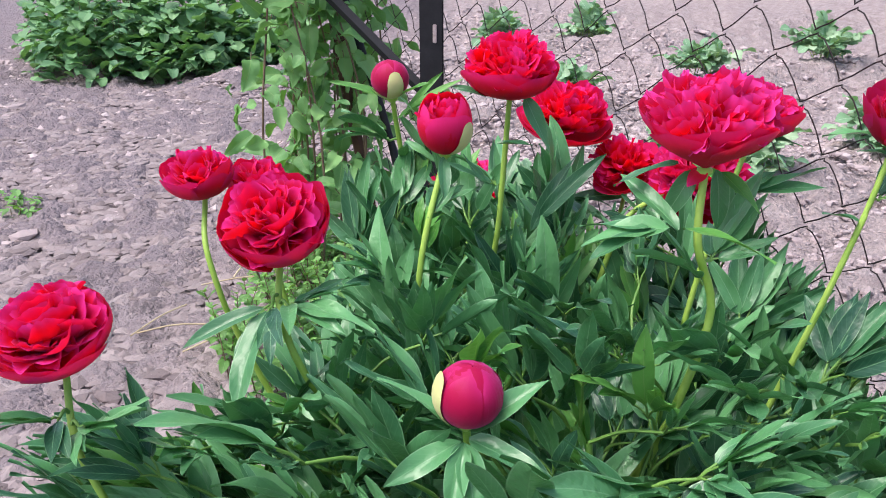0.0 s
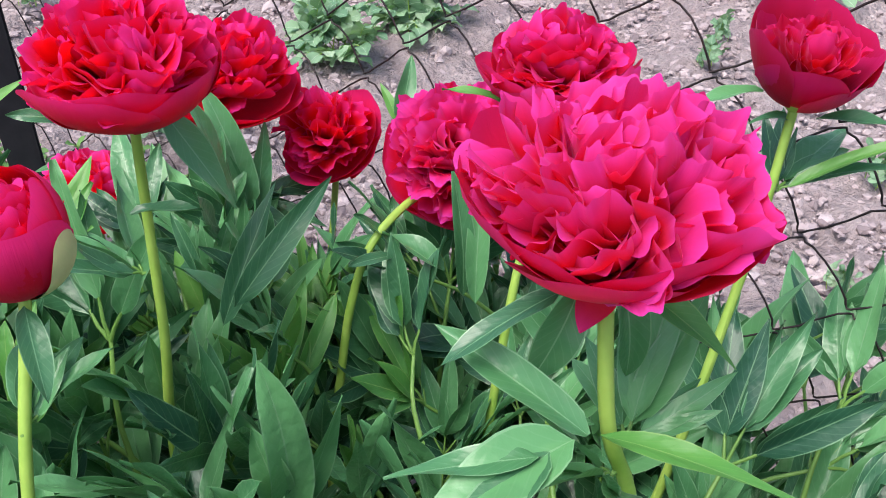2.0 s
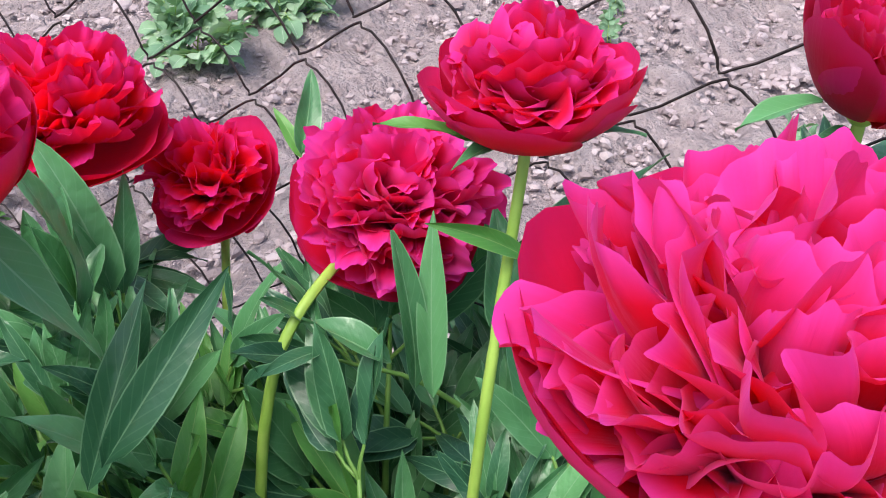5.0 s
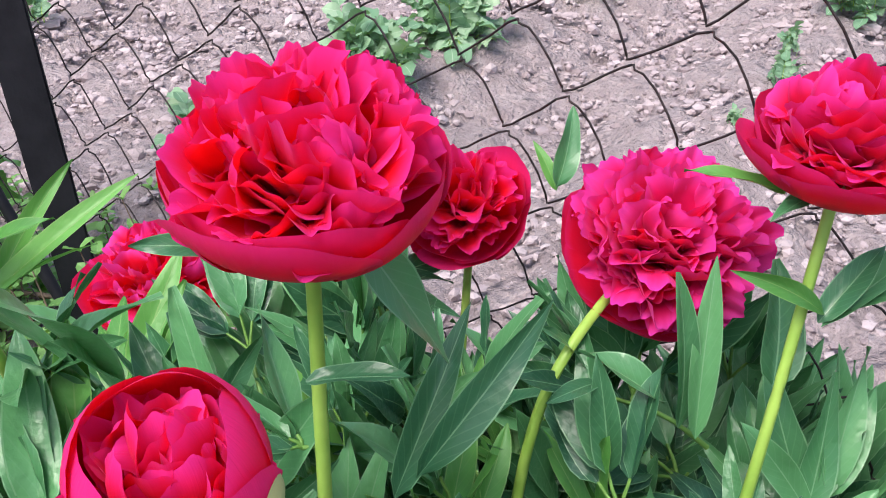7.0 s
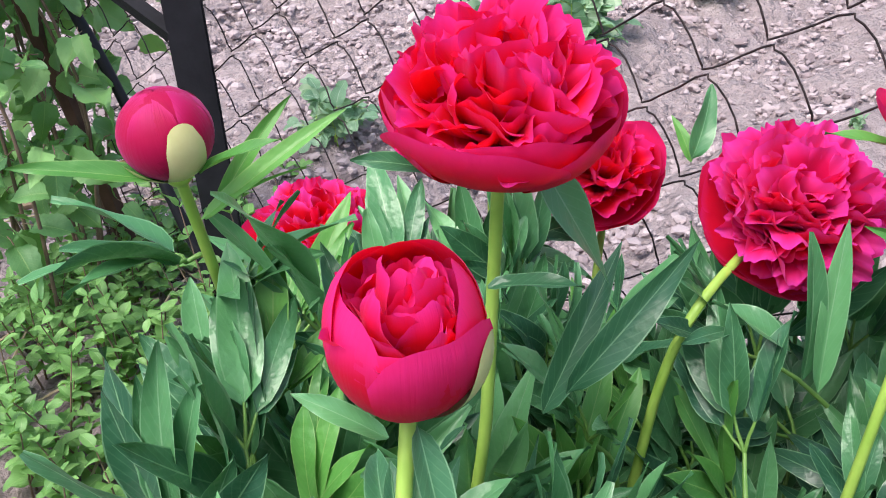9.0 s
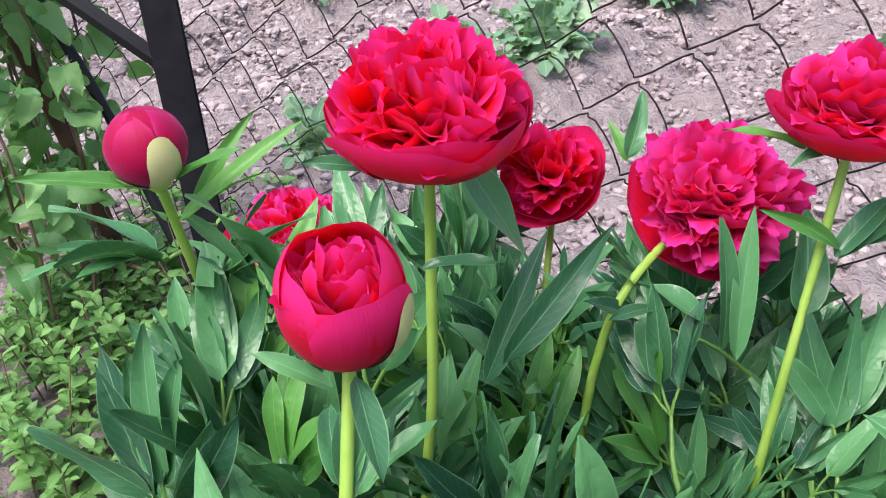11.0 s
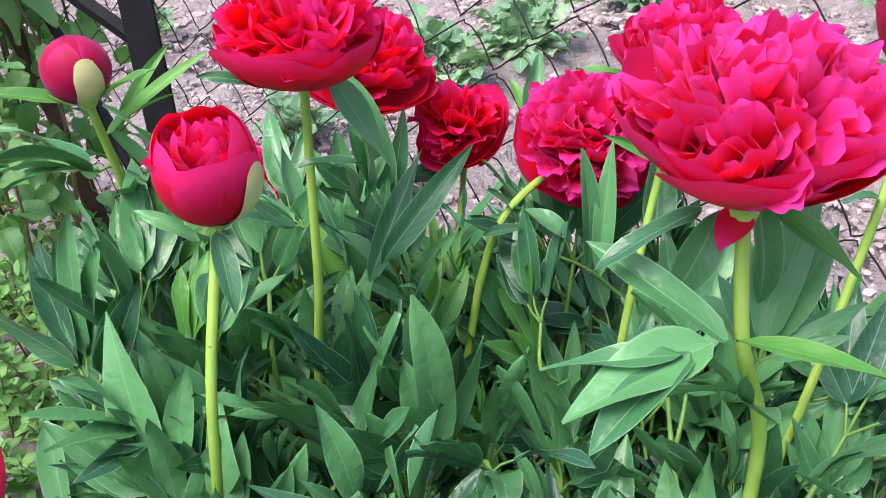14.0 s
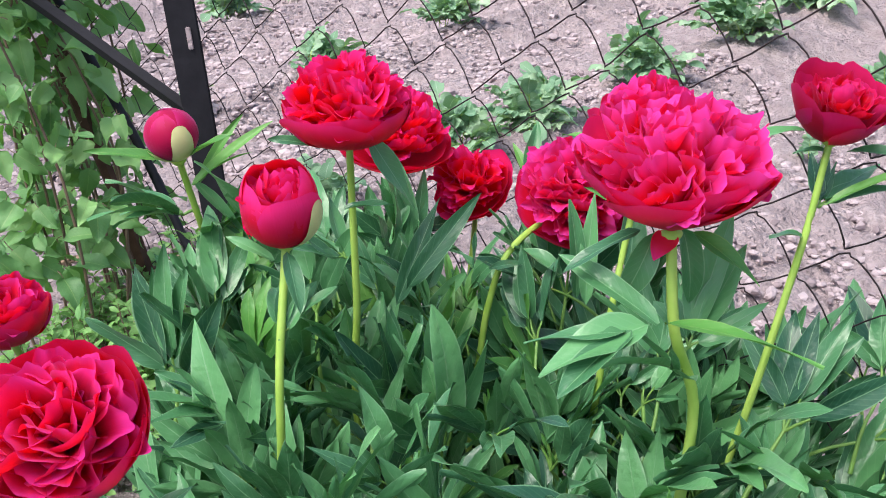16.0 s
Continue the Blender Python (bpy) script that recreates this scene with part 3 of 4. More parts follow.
def build_clods():
    g = np.random.default_rng(5)
    bm = bmesh.new()
    bmesh.ops.create_icosphere(bm, subdivisions=1, radius=1.0)
    bm.verts.index_update()
    ball = np.array([v.co[:] for v in bm.verts])
    faces = [[v.index for v in f.verts] for f in bm.faces]
    bm.free()
    s, left_clods = Shape(), Shape()
    for i in range(78000):
        if i < 40000:
            a, d = g.uniform(-0.4, 3.4), 0.4 + 4.4 * g.random() ** 1.2
            x, y = ROW * a + ACROSS * d
            if (x - 0.349) * 0.832 + (y - 1.337) * 0.555 < 0.03:
                continue
        elif i < 45000:
            x, y = ROW * g.uniform(-0.6, 4.5) + ACROSS * g.uniform(2.6, 6.4)
        else:
            x, y = g.uniform(-2.2, -0.3), 1.0 + 4.0 * g.random() ** 1.4
        size = 0.0025 + 0.0105 * g.random() ** 2.2 + (0.013 * g.random() if g.random() < 0.025 else 0)
        if 40000 <= i < 45000:
            size = size + 0.007
        elif i >= 45000:
            size = 0.005 + 0.012 * g.random() ** 1.6
        p = ball * g.uniform(0.6, 1.3, (len(ball), 1)) * size * np.array((g.uniform(0.8, 1.6), g.uniform(0.8, 1.3), g.uniform(0.5, 1.0)))
        if i >= 45000:
            p = p * np.array((g.uniform(1.2, 2.2), 1.3, g.uniform(0.6, 1.1)))
        t = g.uniform(0, 6.3)
        p = p @ np.array([[math.cos(t), -math.sin(t), 0], [math.sin(t), math.cos(t), 0], [0, 0, 1]])
        (s if i < 45000 else left_clods).raw(p + np.array((x, y, float(ground_height(np.array(x), np.array(y))) + size * 0.3)), faces)
    tagged(new("soil_clods", s.mesh("soil_clods", (CLOD,), False)), "loose grey-brown clods and crumbs of dry soil", "soil", kind="stuff")
    tagged(new("dark_crumbs", left_clods.mesh("dark_crumbs", (CRUMB,), False)), "dark mauve-brown crumbs of soil", "soil", kind="stuff")


build_clods()


# ---- chain-link fence, post and braces ----
FENCE_AT, FENCE_DIR = np.array((0.349, 1.337, 0.0)), np.array((-0.555, 0.832, 0.0))
E1, E2 = np.array((-0.052, 0.037)), np.array((-0.0433, -0.055))
KNOT = np.array((0.007, 0.635))


def build_fence():
    root = thing("chain_link_fence", (0.349, 1.337, 0), "rusty dark chain-link fence of sagging diamond mesh", "fence")
    g = random.Random(11)
    normal = np.array((0.832, 0.555, 0.0))

    def knot(i, j):
        s, z = KNOT + i * E1 + j * E2
        k = noise.noise(Vector((i * 0.7, j * 0.7, 4.2)))
        k2 = noise.noise(Vector((i * 0.7, j * 0.7, 9.2)))
        return s + 0.008 * k, z + 0.008 * k2

    for k0 in range(-26, 34):
        pts = []
        for step in range(-44, 44):
            i, j = (step + 1) // 2, step // 2 - k0
            s, z = knot(i, j)
            if 0.0 < z < 1.25 and -0.55 < s < 1.3:
                pts.append((FENCE_AT + FENCE_DIR * s + np.array((0, 0, z)), 1 if step % 2 else -1))
        if len(pts) < 3:
            continue
        line = []
        for k, (p, side) in enumerate(pts):
            near = [pts[m][0][2] for m in (k - 1, k + 1) if 0 <= m < len(pts)]
            hook = (-FENCE_DIR * 0.0024 - np.array((0, 0, 0.0013))) * (1 if p[2] > sum(near) / len(near) else -1)
            pts[k] = (p + hook, side)
            p = p + hook
            before, after = pts[max(k - 1, 0)][0] - p, pts[min(k + 1, len(pts) - 1)][0] - p
            line.append(p + before * 0.05 + normal * 0.002)
            line.append(p + hook * 0.1)
            line.append(p + after * 0.05 - normal * 0.002)
            if k + 1 < len(pts):
                q = pts[k + 1][0]
                steep = abs(q[2] - p[2]) > 0.046
                bow = (FENCE_DIR * -0.004 + np.array((0, 0, 0.004))) if steep else np.array((0, 0, -0.002))
                for f in (0.15, 0.35, 0.6, 0.85):
                    line.append(p * (1 - f) + q * f + bow * math.sin(math.pi * f) + normal * 0.002 * (1 - 2 * f) * side + np.array([g.uniform(-0.0007, 0.0007) for _ in range(3)]))
        s = Shape()
        s.tube(np.array(line) - FENCE_AT, 0.00095, 6)
        part("wire", s.mesh("wire", (WIRE,)), root)


build_fence()


def build_post():
    root = thing("fence_post", (-0.088, 1.88, 0), "black painted steel fence post of angle section with a slot", "post")
    s = Shape()
    s.box((-0.024, -0.003, -0.05), (0.024, 0.003, 1.5))
    s.box((-0.024, 0.003, -0.05), (-0.018, 0.045, 1.5))
    part("upright", s.mesh("upright", (PAINT,), False), root, pose(0, 0, 0, 0, 0, -12))
    s = Shape()
    s.box((0.004, -0.0065, 0.625), (0.012, -0.0032, 0.66), chamfer=0.0012)
    part("slot", s.mesh("slot", (CLOD,), False), root, pose(0, 0, 0, 0, 0, -12), "pale slot through the steel")
    s = Shape()
    s.tube([(-0.018, 0.012, 0.528), (-0.215, 0.128, 0.691), (-0.275, 0.17, 0.735)], 0.012, 4)
    part("brace", s.mesh("brace", (PAINT,), False), root, None, "flat black diagonal brace")


build_post()


def build_pipe():
    root = thing("pipe", (-0.095, 1.98, 0), "black slanting metal pipe beside the post", "pipe")
    s = Shape()
    s.tube(smooth_line([(0.006, 0, -0.02), (-0.066, 0.09, 0.213), (-0.12, 0.165, 0.385), (-0.186, 0.237, 0.554), (-0.225, 0.285, 0.65), (-0.26, 0.325, 0.757)], 24), 0.0088 + 0.0009 * np.sin(np.arange(24) * 1.9), 10)
    part("tube", s.mesh("tube", (PAINT,)), root)


build_pipe()


def build_stake():
    root = thing("wooden_stake", (-0.26, 2.24, 0), "weathered reddish-brown wooden stake", "stake")
    s = Shape()
    z = np.linspace(-0.05, 1.3, 12)
    s.tube(np.stack([-0.13 * z + 0.004 * np.sin(z * 9), 0.0 * z, z], -1), 0.016 + 0.002 * np.sin(z * 14), 6)
    part("shaft", s.mesh("shaft", (WOOD,), False), root)


build_stake()


# ---- peony flowers ----
BUSH = np.array((0.13, 1.04))


def foot_of(x, y):
    return (BUSH[0] + (x - BUSH[0]) * 0.45, BUSH[1] + (y - BUSH[1]) * 0.45, 0.0)


RED = "deep magenta-red double peony"
peony("peony", foot_of(0.2, 0.85), [(0.19, 0.86, 0.30), (0.225, 0.83, 0.42), (0.266, 0.866, 0.527), (0.247, 0.862, 0.603)], (0.250, 0.878, 0.668), (-0.02, -0.06, 1.0),
      "large open " + RED + " bloom on a bent pale stem", lambda h: double_bloom(h, 0.066, 0.090, 0.055, 21, PETAL, 130, (0.8, 1.08), (-0.02, 0.12), 0.10, 0.40, 5, (122, 0.34, 40), lean=2.0, busy=0.9, width=(0.42, 0.70), peak=1.0, high=(70, 0.12), curl=(-50, 45), bowl=0.92, twist=0.95), 2, seed=1, thick=0.0037,
      blades=(((0.217, 0.838, 0.626), (0.141, 0.828, 0.614), 0.034), ((0.205, 0.836, 0.625), (0.146, 0.812, 0.606), 0.026), ((0.200, 0.834, 0.626), (0.140, 0.848, 0.622), 0.017), ((0.228, 0.838, 0.625), (0.29, 0.765, 0.625), 0.016),
              ((0.225, 0.841, 0.623), (0.174, 0.888, 0.654), 0.022), ((0.225, 0.872, 0.676), (0.17, 0.87, 0.655), 0.016), ((0.264, 0.876, 0.667), (0.293, 0.84, 0.640), 0.016),
              ((0.242, 0.886, 0.666), (0.222, 0.884, 0.614), 0.024), ((0.262, 0.886, 0.666), (0.272, 0.882, 0.612), 0.022)), leaves=((0.74, 40, 35, 0.9), (0.72, 200, 30, 0.9)))
peony("peony", foot_of(0.06, 1.12), [(0.05, 1.12, 0.35), (0.062, 1.121, 0.54)], (0.071, 1.123, 0.682), (0.0, -0.15, 1.0),
      "open " + RED + " bloom on an upright stem", lambda h: double_bloom(h, 0.0555, 0.074, 0.036, 22, PETAL_RED, 96, (0.8, 1.15), (-0.06, 0.02), 0.11, 1.1, busy=0.85, width=(0.42, 0.75)), 2, seed=2,
      blades=(((0.088, 1.118, 0.683), (0.117, 1.101, 0.621), 0.024), ((0.044, 1.127, 0.680), (0.005, 1.130, 0.690), 0.014), ((0.058, 1.10, 0.63), (0.098, 1.085, 0.634), 0.014)),
      leaves=((0.74, 150, 30, 0.8),))
peony("peony", foot_of(0.15, 1.4), [(0.14, 1.36, 0.3)], (0.148, 1.41, 0.562), (0.12, -0.2, 1.0),
      "open " + RED + " bloom behind another flower", lambda h: double_bloom(h, 0.070, 0.082, 0.034, 23, PETAL_RED, 80, (0.7, 1.1), (-0.02, 0.08)), 4, seed=3, leaves=((0.85, 330, -10, 0.9),))
peony("peony", foot_of(-0.02, 1.0), [(-0.03, 0.98, 0.3), (-0.02, 0.97, 0.52)], (0.004, 1.02, 0.641), (0.0, -0.12, 1.0),
      "half-open magenta-red peony, cup-shaped, with a yellowish sepal", lambda h: cup_bloom(h, 0.0285, 24, PETAL_RED, (24, 60), 7, 56, 0.0, 54, 1.2), 1, ((-122, 0, (0.0305, 72, 0.023)),), seed=4,
      blades=(((0.004, 1.005, 0.640), (0.004, 0.972, 0.606), 0.017), ((-0.007, 1.008, 0.634), (-0.039, 1.018, 0.652), 0.012)), leaves=((0.8, 60, 40, 0.7),))
peony("peony_bud", foot_of(-0.06, 1.25), [(-0.05, 1.27, 0.40), (-0.065, 1.23, 0.55)], (-0.077, 1.206, 0.660), (-0.08, -0.05, 1.0),
      "closed round crimson peony bud with a yellow-green sepal", lambda h: closed_bud(h, 0.0238, 25, BUD), 0, ((204, 0, (0.0245, 62, 0.020)), (110, 0, (0.0262, 110, 0.022))), seed=5,
      blades=(((-0.084, 1.195, 0.662), (-0.151, 1.187, 0.680), 0.014), ((-0.066, 1.195, 0.664), (-0.027, 1.171, 0.684), 0.012), ((-0.070, 1.20, 0.635), (0.01, 1.197, 0.683), 0.014),
              ((-0.068, 1.20, 0.635), (-0.014, 1.181, 0.665), 0.012), ((-0.062, 1.205, 0.635), (-0.022, 1.221, 0.692), 0.012)), leaves=((0.8, 190, 25, 1.0), (0.7, 330, 50, 0.9)))
peony("peony", foot_of(0.22, 1.36), [(0.2, 1.32, 0.3)], (0.248, 1.405, 0.498), (-0.35, -0.40, 0.85),
      "open " + RED + " bloom low among the leaves", lambda h: double_bloom(h, 0.050, 0.076, 0.034, 26, PETAL_RED, 56, (0.5, 1.1), (-0.04, 0.10), 0.10, busy=0.9, width=(0.5, 0.8), curl=(-25, 45), twist=1.0), 4, seed=6,
      blades=(((0.297, 1.355, 0.543), (0.325, 1.375, 0.59), 0.022), ((0.297, 1.355, 0.54), (0.293, 1.378, 0.572), 0.012)))
peony("peony", foot_of(0.18, 1.16), [(0.165, 1.17, 0.28), (0.19, 1.19, 0.41), (0.208, 1.20, 0.473), (0.228, 1.205, 0.512), (0.266, 1.228, 0.528)], (0.316, 1.265, 0.525), (0.03, -0.60, 0.80),
      "large pinkish " + RED + " bloom nodding on a curved stem", lambda h: double_bloom(h, 0.069, 0.086, 0.036, 27, PETAL_PINK, 120, (0.35, 0.8), (-0.06, 0.04), 0.08, curl=(-50, 40)), 3, seed=7,
      blades=(((0.288, 1.165, 0.470), (0.299, 1.187, 0.566), 0.024), ((0.296, 1.158, 0.465), (0.310, 1.190, 0.570), 0.022), ((0.273, 1.161, 0.499), (0.232, 1.190, 0.525), 0.026),
              ((0.239, 1.180, 0.511), (0.2, 1.165, 0.519), 0.014), ((0.11, 1.13, 0.53), (0.183, 1.138, 0.61), 0.024), ((0.10, 1.14, 0.51), (0.150, 1.165, 0.60), 0.022)))
peony("peony", foot_of(0.30, 1.12), [(0.27, 1.1, 0.3), (0.308, 1.115, 0.49)], (0.354, 1.146, 0.630), (0.02, -0.08, 1.0),
      "open dark " + RED + " bloom with upturned outer petals", lambda h: double_bloom(h, 0.053, 0.066, 0.033, 28, PETAL_CRIMSON, 60, (0.85, 1.4), (-0.06, 0.06), 0.08, 1.0, busy=0.8, width=(0.5, 0.85)), 1, seed=8,
      blades=(((0.325, 1.150, 0.633), (0.285, 1.18, 0.642), 0.016), ((0.335, 1.139, 0.635), (0.298, 1.13, 0.634), 0.012), ((0.37, 1.130, 0.635), (0.403, 1.112, 0.630), 0.012),
              ((0.342, 1.124, 0.568), (0.293, 1.137, 0.607), 0.014), ((0.338, 1.123, 0.564), (0.386, 1.133, 0.592), 0.020), ((0.339, 1.121, 0.562), (0.437, 1.138, 0.597), 0.022),
              ((0.35, 1.121, 0.569), (0.443, 1.133, 0.576), 0.020), ((0.337, 1.146, 0.503), (0.361, 1.177, 0.563), 0.034)))
peony("peony", foot_of(0.40, 1.0), [(0.36, 1.0, 0.32), (0.441, 1.025, 0.537)], (0.478, 1.045, 0.650), (0.0, -0.16, 1.0),
      "half-open dark crimson peony on a slanting stem", lambda h: double_bloom(h, 0.0370, 0.056, 0.046, 29, PETAL_DARK, 40, (0.85, 1.2), (0.0, 0.20), 0.09, 1.2, 4, lean=10.0, busy=0.8, width=(0.5, 0.85), high=(0, 0.32), curl=(-60, 20)), 2, seed=9,
      blades=(((0.455, 1.050, 0.660), (0.408, 1.058, 0.657), 0.016), ((0.478, 1.047, 0.638), (0.44, 1.042, 0.645), 0.012), ((0.472, 1.03, 0.597), (0.54, 0.998, 0.632), 0.016),
              ((0.49, 1.037, 0.64), (0.53, 1.007, 0.637), 0.016), ((0.45, 1.03, 0.57), (0.40, 1.01, 0.585), 0.016)), leaves=((0.82, 20, 20, 0.9),))
peony("peony", foot_of(-0.12, 0.86), [(-0.06, 0.88, 0.36), (-0.105, 0.82, 0.46), (-0.136, 0.83, 0.53)], (-0.143, 0.872, 0.588), (0.0, -0.5, 0.9),
      "open " + RED + " bloom facing outward from the bush", lambda h: double_bloom(h, 0.055, 0.074, 0.034, 30, PETAL_CRIMSON, 60, (1.0, 1.5), (-0.10, 0.0), 0.09, 1.1, busy=0.75, width=(0.55, 0.92), curl=(-65, 20)), 4, seed=10,
      leaves=((0.86, 250, -30, 1.0), (0.8, 330, 10, 0.9)))
peony("peony", foot_of(-0.28, 1.08), [(-0.22, 1.04, 0.34), (-0.27, 1.03, 0.50)], (-0.288, 1.085, 0.566), (-0.1, -0.2, 1.0),
      "open " + RED + " bloom leaning out at the bush's edge", lambda h: double_bloom(h, 0.043, 0.058, 0.034, 31, PETAL_CRIMSON, 40, (0.9, 1.4), (-0.10, 0.02), 0.08, 1.1, busy=0.75, width=(0.55, 0.92), curl=(-65, 20)), 4, seed=11)
peony("peony", foot_of(-0.2, 1.14), [(-0.18, 1.12, 0.32)], (-0.240, 1.14, 0.540), (0.15, -0.2, 1.0),
      "open " + RED + " bloom beside its neighbour", lambda h: double_bloom(h, 0.040, 0.056, 0.034, 32, PETAL_CRIMSON, 40, (1.0, 1.5), (-0.12, 0.0), 0.08, 1.1, busy=0.75, width=(0.55, 0.92), curl=(-65, 20)), 4, seed=12)
peony("peony", foot_of(-0.26, 0.78), [(-0.22, 0.74, 0.3), (-0.29, 0.72, 0.43)], (-0.318, 0.762, 0.517), (-0.1, -0.3, 1.0),
      "open " + RED + " bloom low at the bush's edge", lambda h: double_bloom(h, 0.056, 0.072, 0.034, 33, PETAL_CRIMSON, 60, (0.9, 1.4), (-0.08, 0.02), 0.09, 1.1, busy=0.75, width=(0.55, 0.92), curl=(-65, 20)), 4, seed=13, leaves=((0.85, 250, 10, 1.0), (0.8, 330, 10, 1.0)))
peony("peony_bud", foot_of(0.05, 0.68), [(0.06, 0.72, 0.3)], (0.047, 0.655, 0.532), (0.1, -0.1, 1.0),
      "closed round magenta peony bud with a pale sepal", lambda h: closed_bud(h, 0.0255, 34, BUD), 4, ((104, 0, (0.0268, 50, 0.026)), (10, 0, (0.0265, 110, 0.022))), seed=14, bract_size=0.06,
      blades=(((0.05, 0.65, 0.528), (0.110, 0.658, 0.565), 0.022), ((0.044, 0.652, 0.528), (-0.020, 0.665, 0.560), 0.022), ((0.05, 0.645, 0.524), (0.105, 0.615, 0.512), 0.024),
              ((0.044, 0.645, 0.522), (-0.005, 0.61, 0.500), 0.024), ((0.047, 0.642, 0.522), (0.060, 0.600, 0.480), 0.026), ((0.047, 0.642, 0.522), (0.035, 0.598, 0.485), 0.022)))
peony("peony", foot_of(0.0, 1.46), [(0.02, 1.4, 0.25)], (0.012, 1.48, 0.438), (-0.1, -0.15, 1.0),
      "open " + RED + " bloom half hidden among leaves", lambda h: double_bloom(h, 0.060, 0.068, 0.030, 35, PETAL, 60), 4, seed=15)
peony("peony", foot_of(0.08, 1.5), [(0.08, 1.44, 0.15)], (0.078, 1.55, 0.28), (0.0, -0.2, 1.0),
      "dark red peony bloom low inside the foliage", lambda h: double_bloom(h, 0.038, 0.044, 0.020, 36, PETAL_DARK, 40), 3, seed=16)
peony("peony_bud", foot_of(0.62, 1.02), [(0.55, 1.03, 0.2)], (0.735, 1.115, 0.372), (0.2, 0.0, 1.0),
      "half-closed dark crimson peony bud at the bush's edge", lambda h: closed_bud(h, 0.028, 37, PETAL_DARK), 5, seed=17)


# ---- peony foliage ----
def build_bush(middle, rx, ry, count, height, seed, low=0.42, upright=0):
    root = thing("peony_bush", (*middle, 0), "dense peony bush of dark blue-green divided leaves", "bush", "peony bushes")
    g = random.Random(seed)
    base = Vector((*middle, 0))
    for i in range(count):
        q = math.sqrt((i + 0.5) / count)
        az = 2.39996 * i + g.uniform(-0.25, 0.25)
        x, y = middle[0] + rx * q * math.cos(az), middle[1] + ry * q * math.sin(az)
        top = height * (1 - low * q ** 2.6)
        z = top - (g.random() ** 1.5) * 0.25 + g.uniform(-0.01, 0.045)
        z -= 0.13 * math.exp(-((x - 0.34) / 0.13) ** 2 - ((y - 1.0) / 0.09) ** 2)
        z -= 0.14 * math.exp(-((x - 0.23) / 0.12) ** 2 - ((y - 1.10) / 0.09) ** 2)
        z -= 0.16 * min(1, max(0, (-0.09 - x) / 0.08)) * min(1, max(0, (y - 0.86) / 0.08))
        dx, dy = (x - 0.13) / 0.52, (y - 1.0) / 0.46
        edge = min(1.0, math.hypot(dx, dy))
        polar = radians(max(4, 18 + 44 * edge - 0.6 * upright + g.uniform(-20, 22)))
        out = math.atan2(dy, dx) + g.uniform(-1, 1) * (0.6 + 2.5 * (1 - edge))
        d = Vector((math.sin(polar) * math.cos(out), math.sin(polar) * math.sin(out), math.cos(polar)))
        size = g.uniform(0.62, 1.0)
        at = Vector((x, y, z)) - d * 0.15 * size
        hint = Vector((-math.cos(out), -math.sin(out), 0.7)) + Vector([g.uniform(-0.6, 0.6) for _ in range(3)])
        part("leaf", g.choice(YOUNG_MESHES if g.random() < 0.15 and x < 0.24 else LEAF_MESHES), root, Matrix.Translation(at - base) @ frame_of(d, hint) @ Matrix.Scale(size, 4))
        if i % 9 == 0:
            foot = np.array((0.72 * (x - middle[0]) + g.uniform(-0.03, 0.03), 0.72 * (y - middle[1]) + g.uniform(-0.03, 0.03), -0.02))
            tip = np.array(at - base)
            s = Shape()
            s.tube(smooth_line([foot, foot * 0.4 + tip * 0.6 + np.array((0, 0, -0.03)), tip], 10), np.linspace(0.0048, 0.003, 10), 7)
            part("stalk", s.mesh("stalk", (LEAF_STALK,)), root)


build_bush((0.08, 1.10), 0.44, 0.28, 235, 0.54, 77, 0.5)
build_bush((0.14, 0.78), 0.50, 0.30, 290, 0.50, 78, 0.32)
build_bush((-0.10, 0.80), 0.26, 0.24, 96, 0.42, 81, 0.3)
build_bush((-0.30, 0.80), 0.22, 0.26, 104, 0.36, 82, 0.3)
build_bush((0.33, 1.17), 0.24, 0.15, 66, 0.43, 79, 0.4, 30)
build_bush((0.31, 1.27), 0.22, 0.08, 64, 0.46, 83, 0.3, 30)
build_bush((0.06, 1.30), 0.20, 0.12, 70, 0.50, 84, 0.3, 20)
build_bush((-0.05, 1.15), 0.11, 0.15, 50, 0.55, 85, 0.35, 26)
build_bush((0.52, 0.97), 0.24, 0.20, 90, 0.47, 80, 0.4, 15)


# ---- potato plants ----
def potato_leaf(seed):
    r = random.Random(seed)
    s = Shape()
    n = 4
    line = smooth_line([(0, 0, 0), (0, 0.06, 0.03), (0, 0.15, 0.02)], 8)
    s.tube(line, np.linspace(0.003, 0.0015, 8), 5, 1)
    for k in range(n):
        at = line[3 + k] if k < 4 else line[-1]
        for side in (1, -1):
            length = r.uniform(0.05, 0.075)
            b = blade(length, length * 0.74, 0.7, 0.25, 0.08, r, 6, 5, 0.6, 0.5)
            s.grid(move(b, pose(*at, r.uniform(-10, 20), 0, -side * r.uniform(50, 80))))
    b = blade(0.085, 0.062, 0.7, 0.25, 0.08, r, 6, 5, 0.6, 0.5)
    s.grid(move(b, pose(*line[-1], 0, 0, 0)))
    return s.mesh("leaf", (POTATO, STALK))


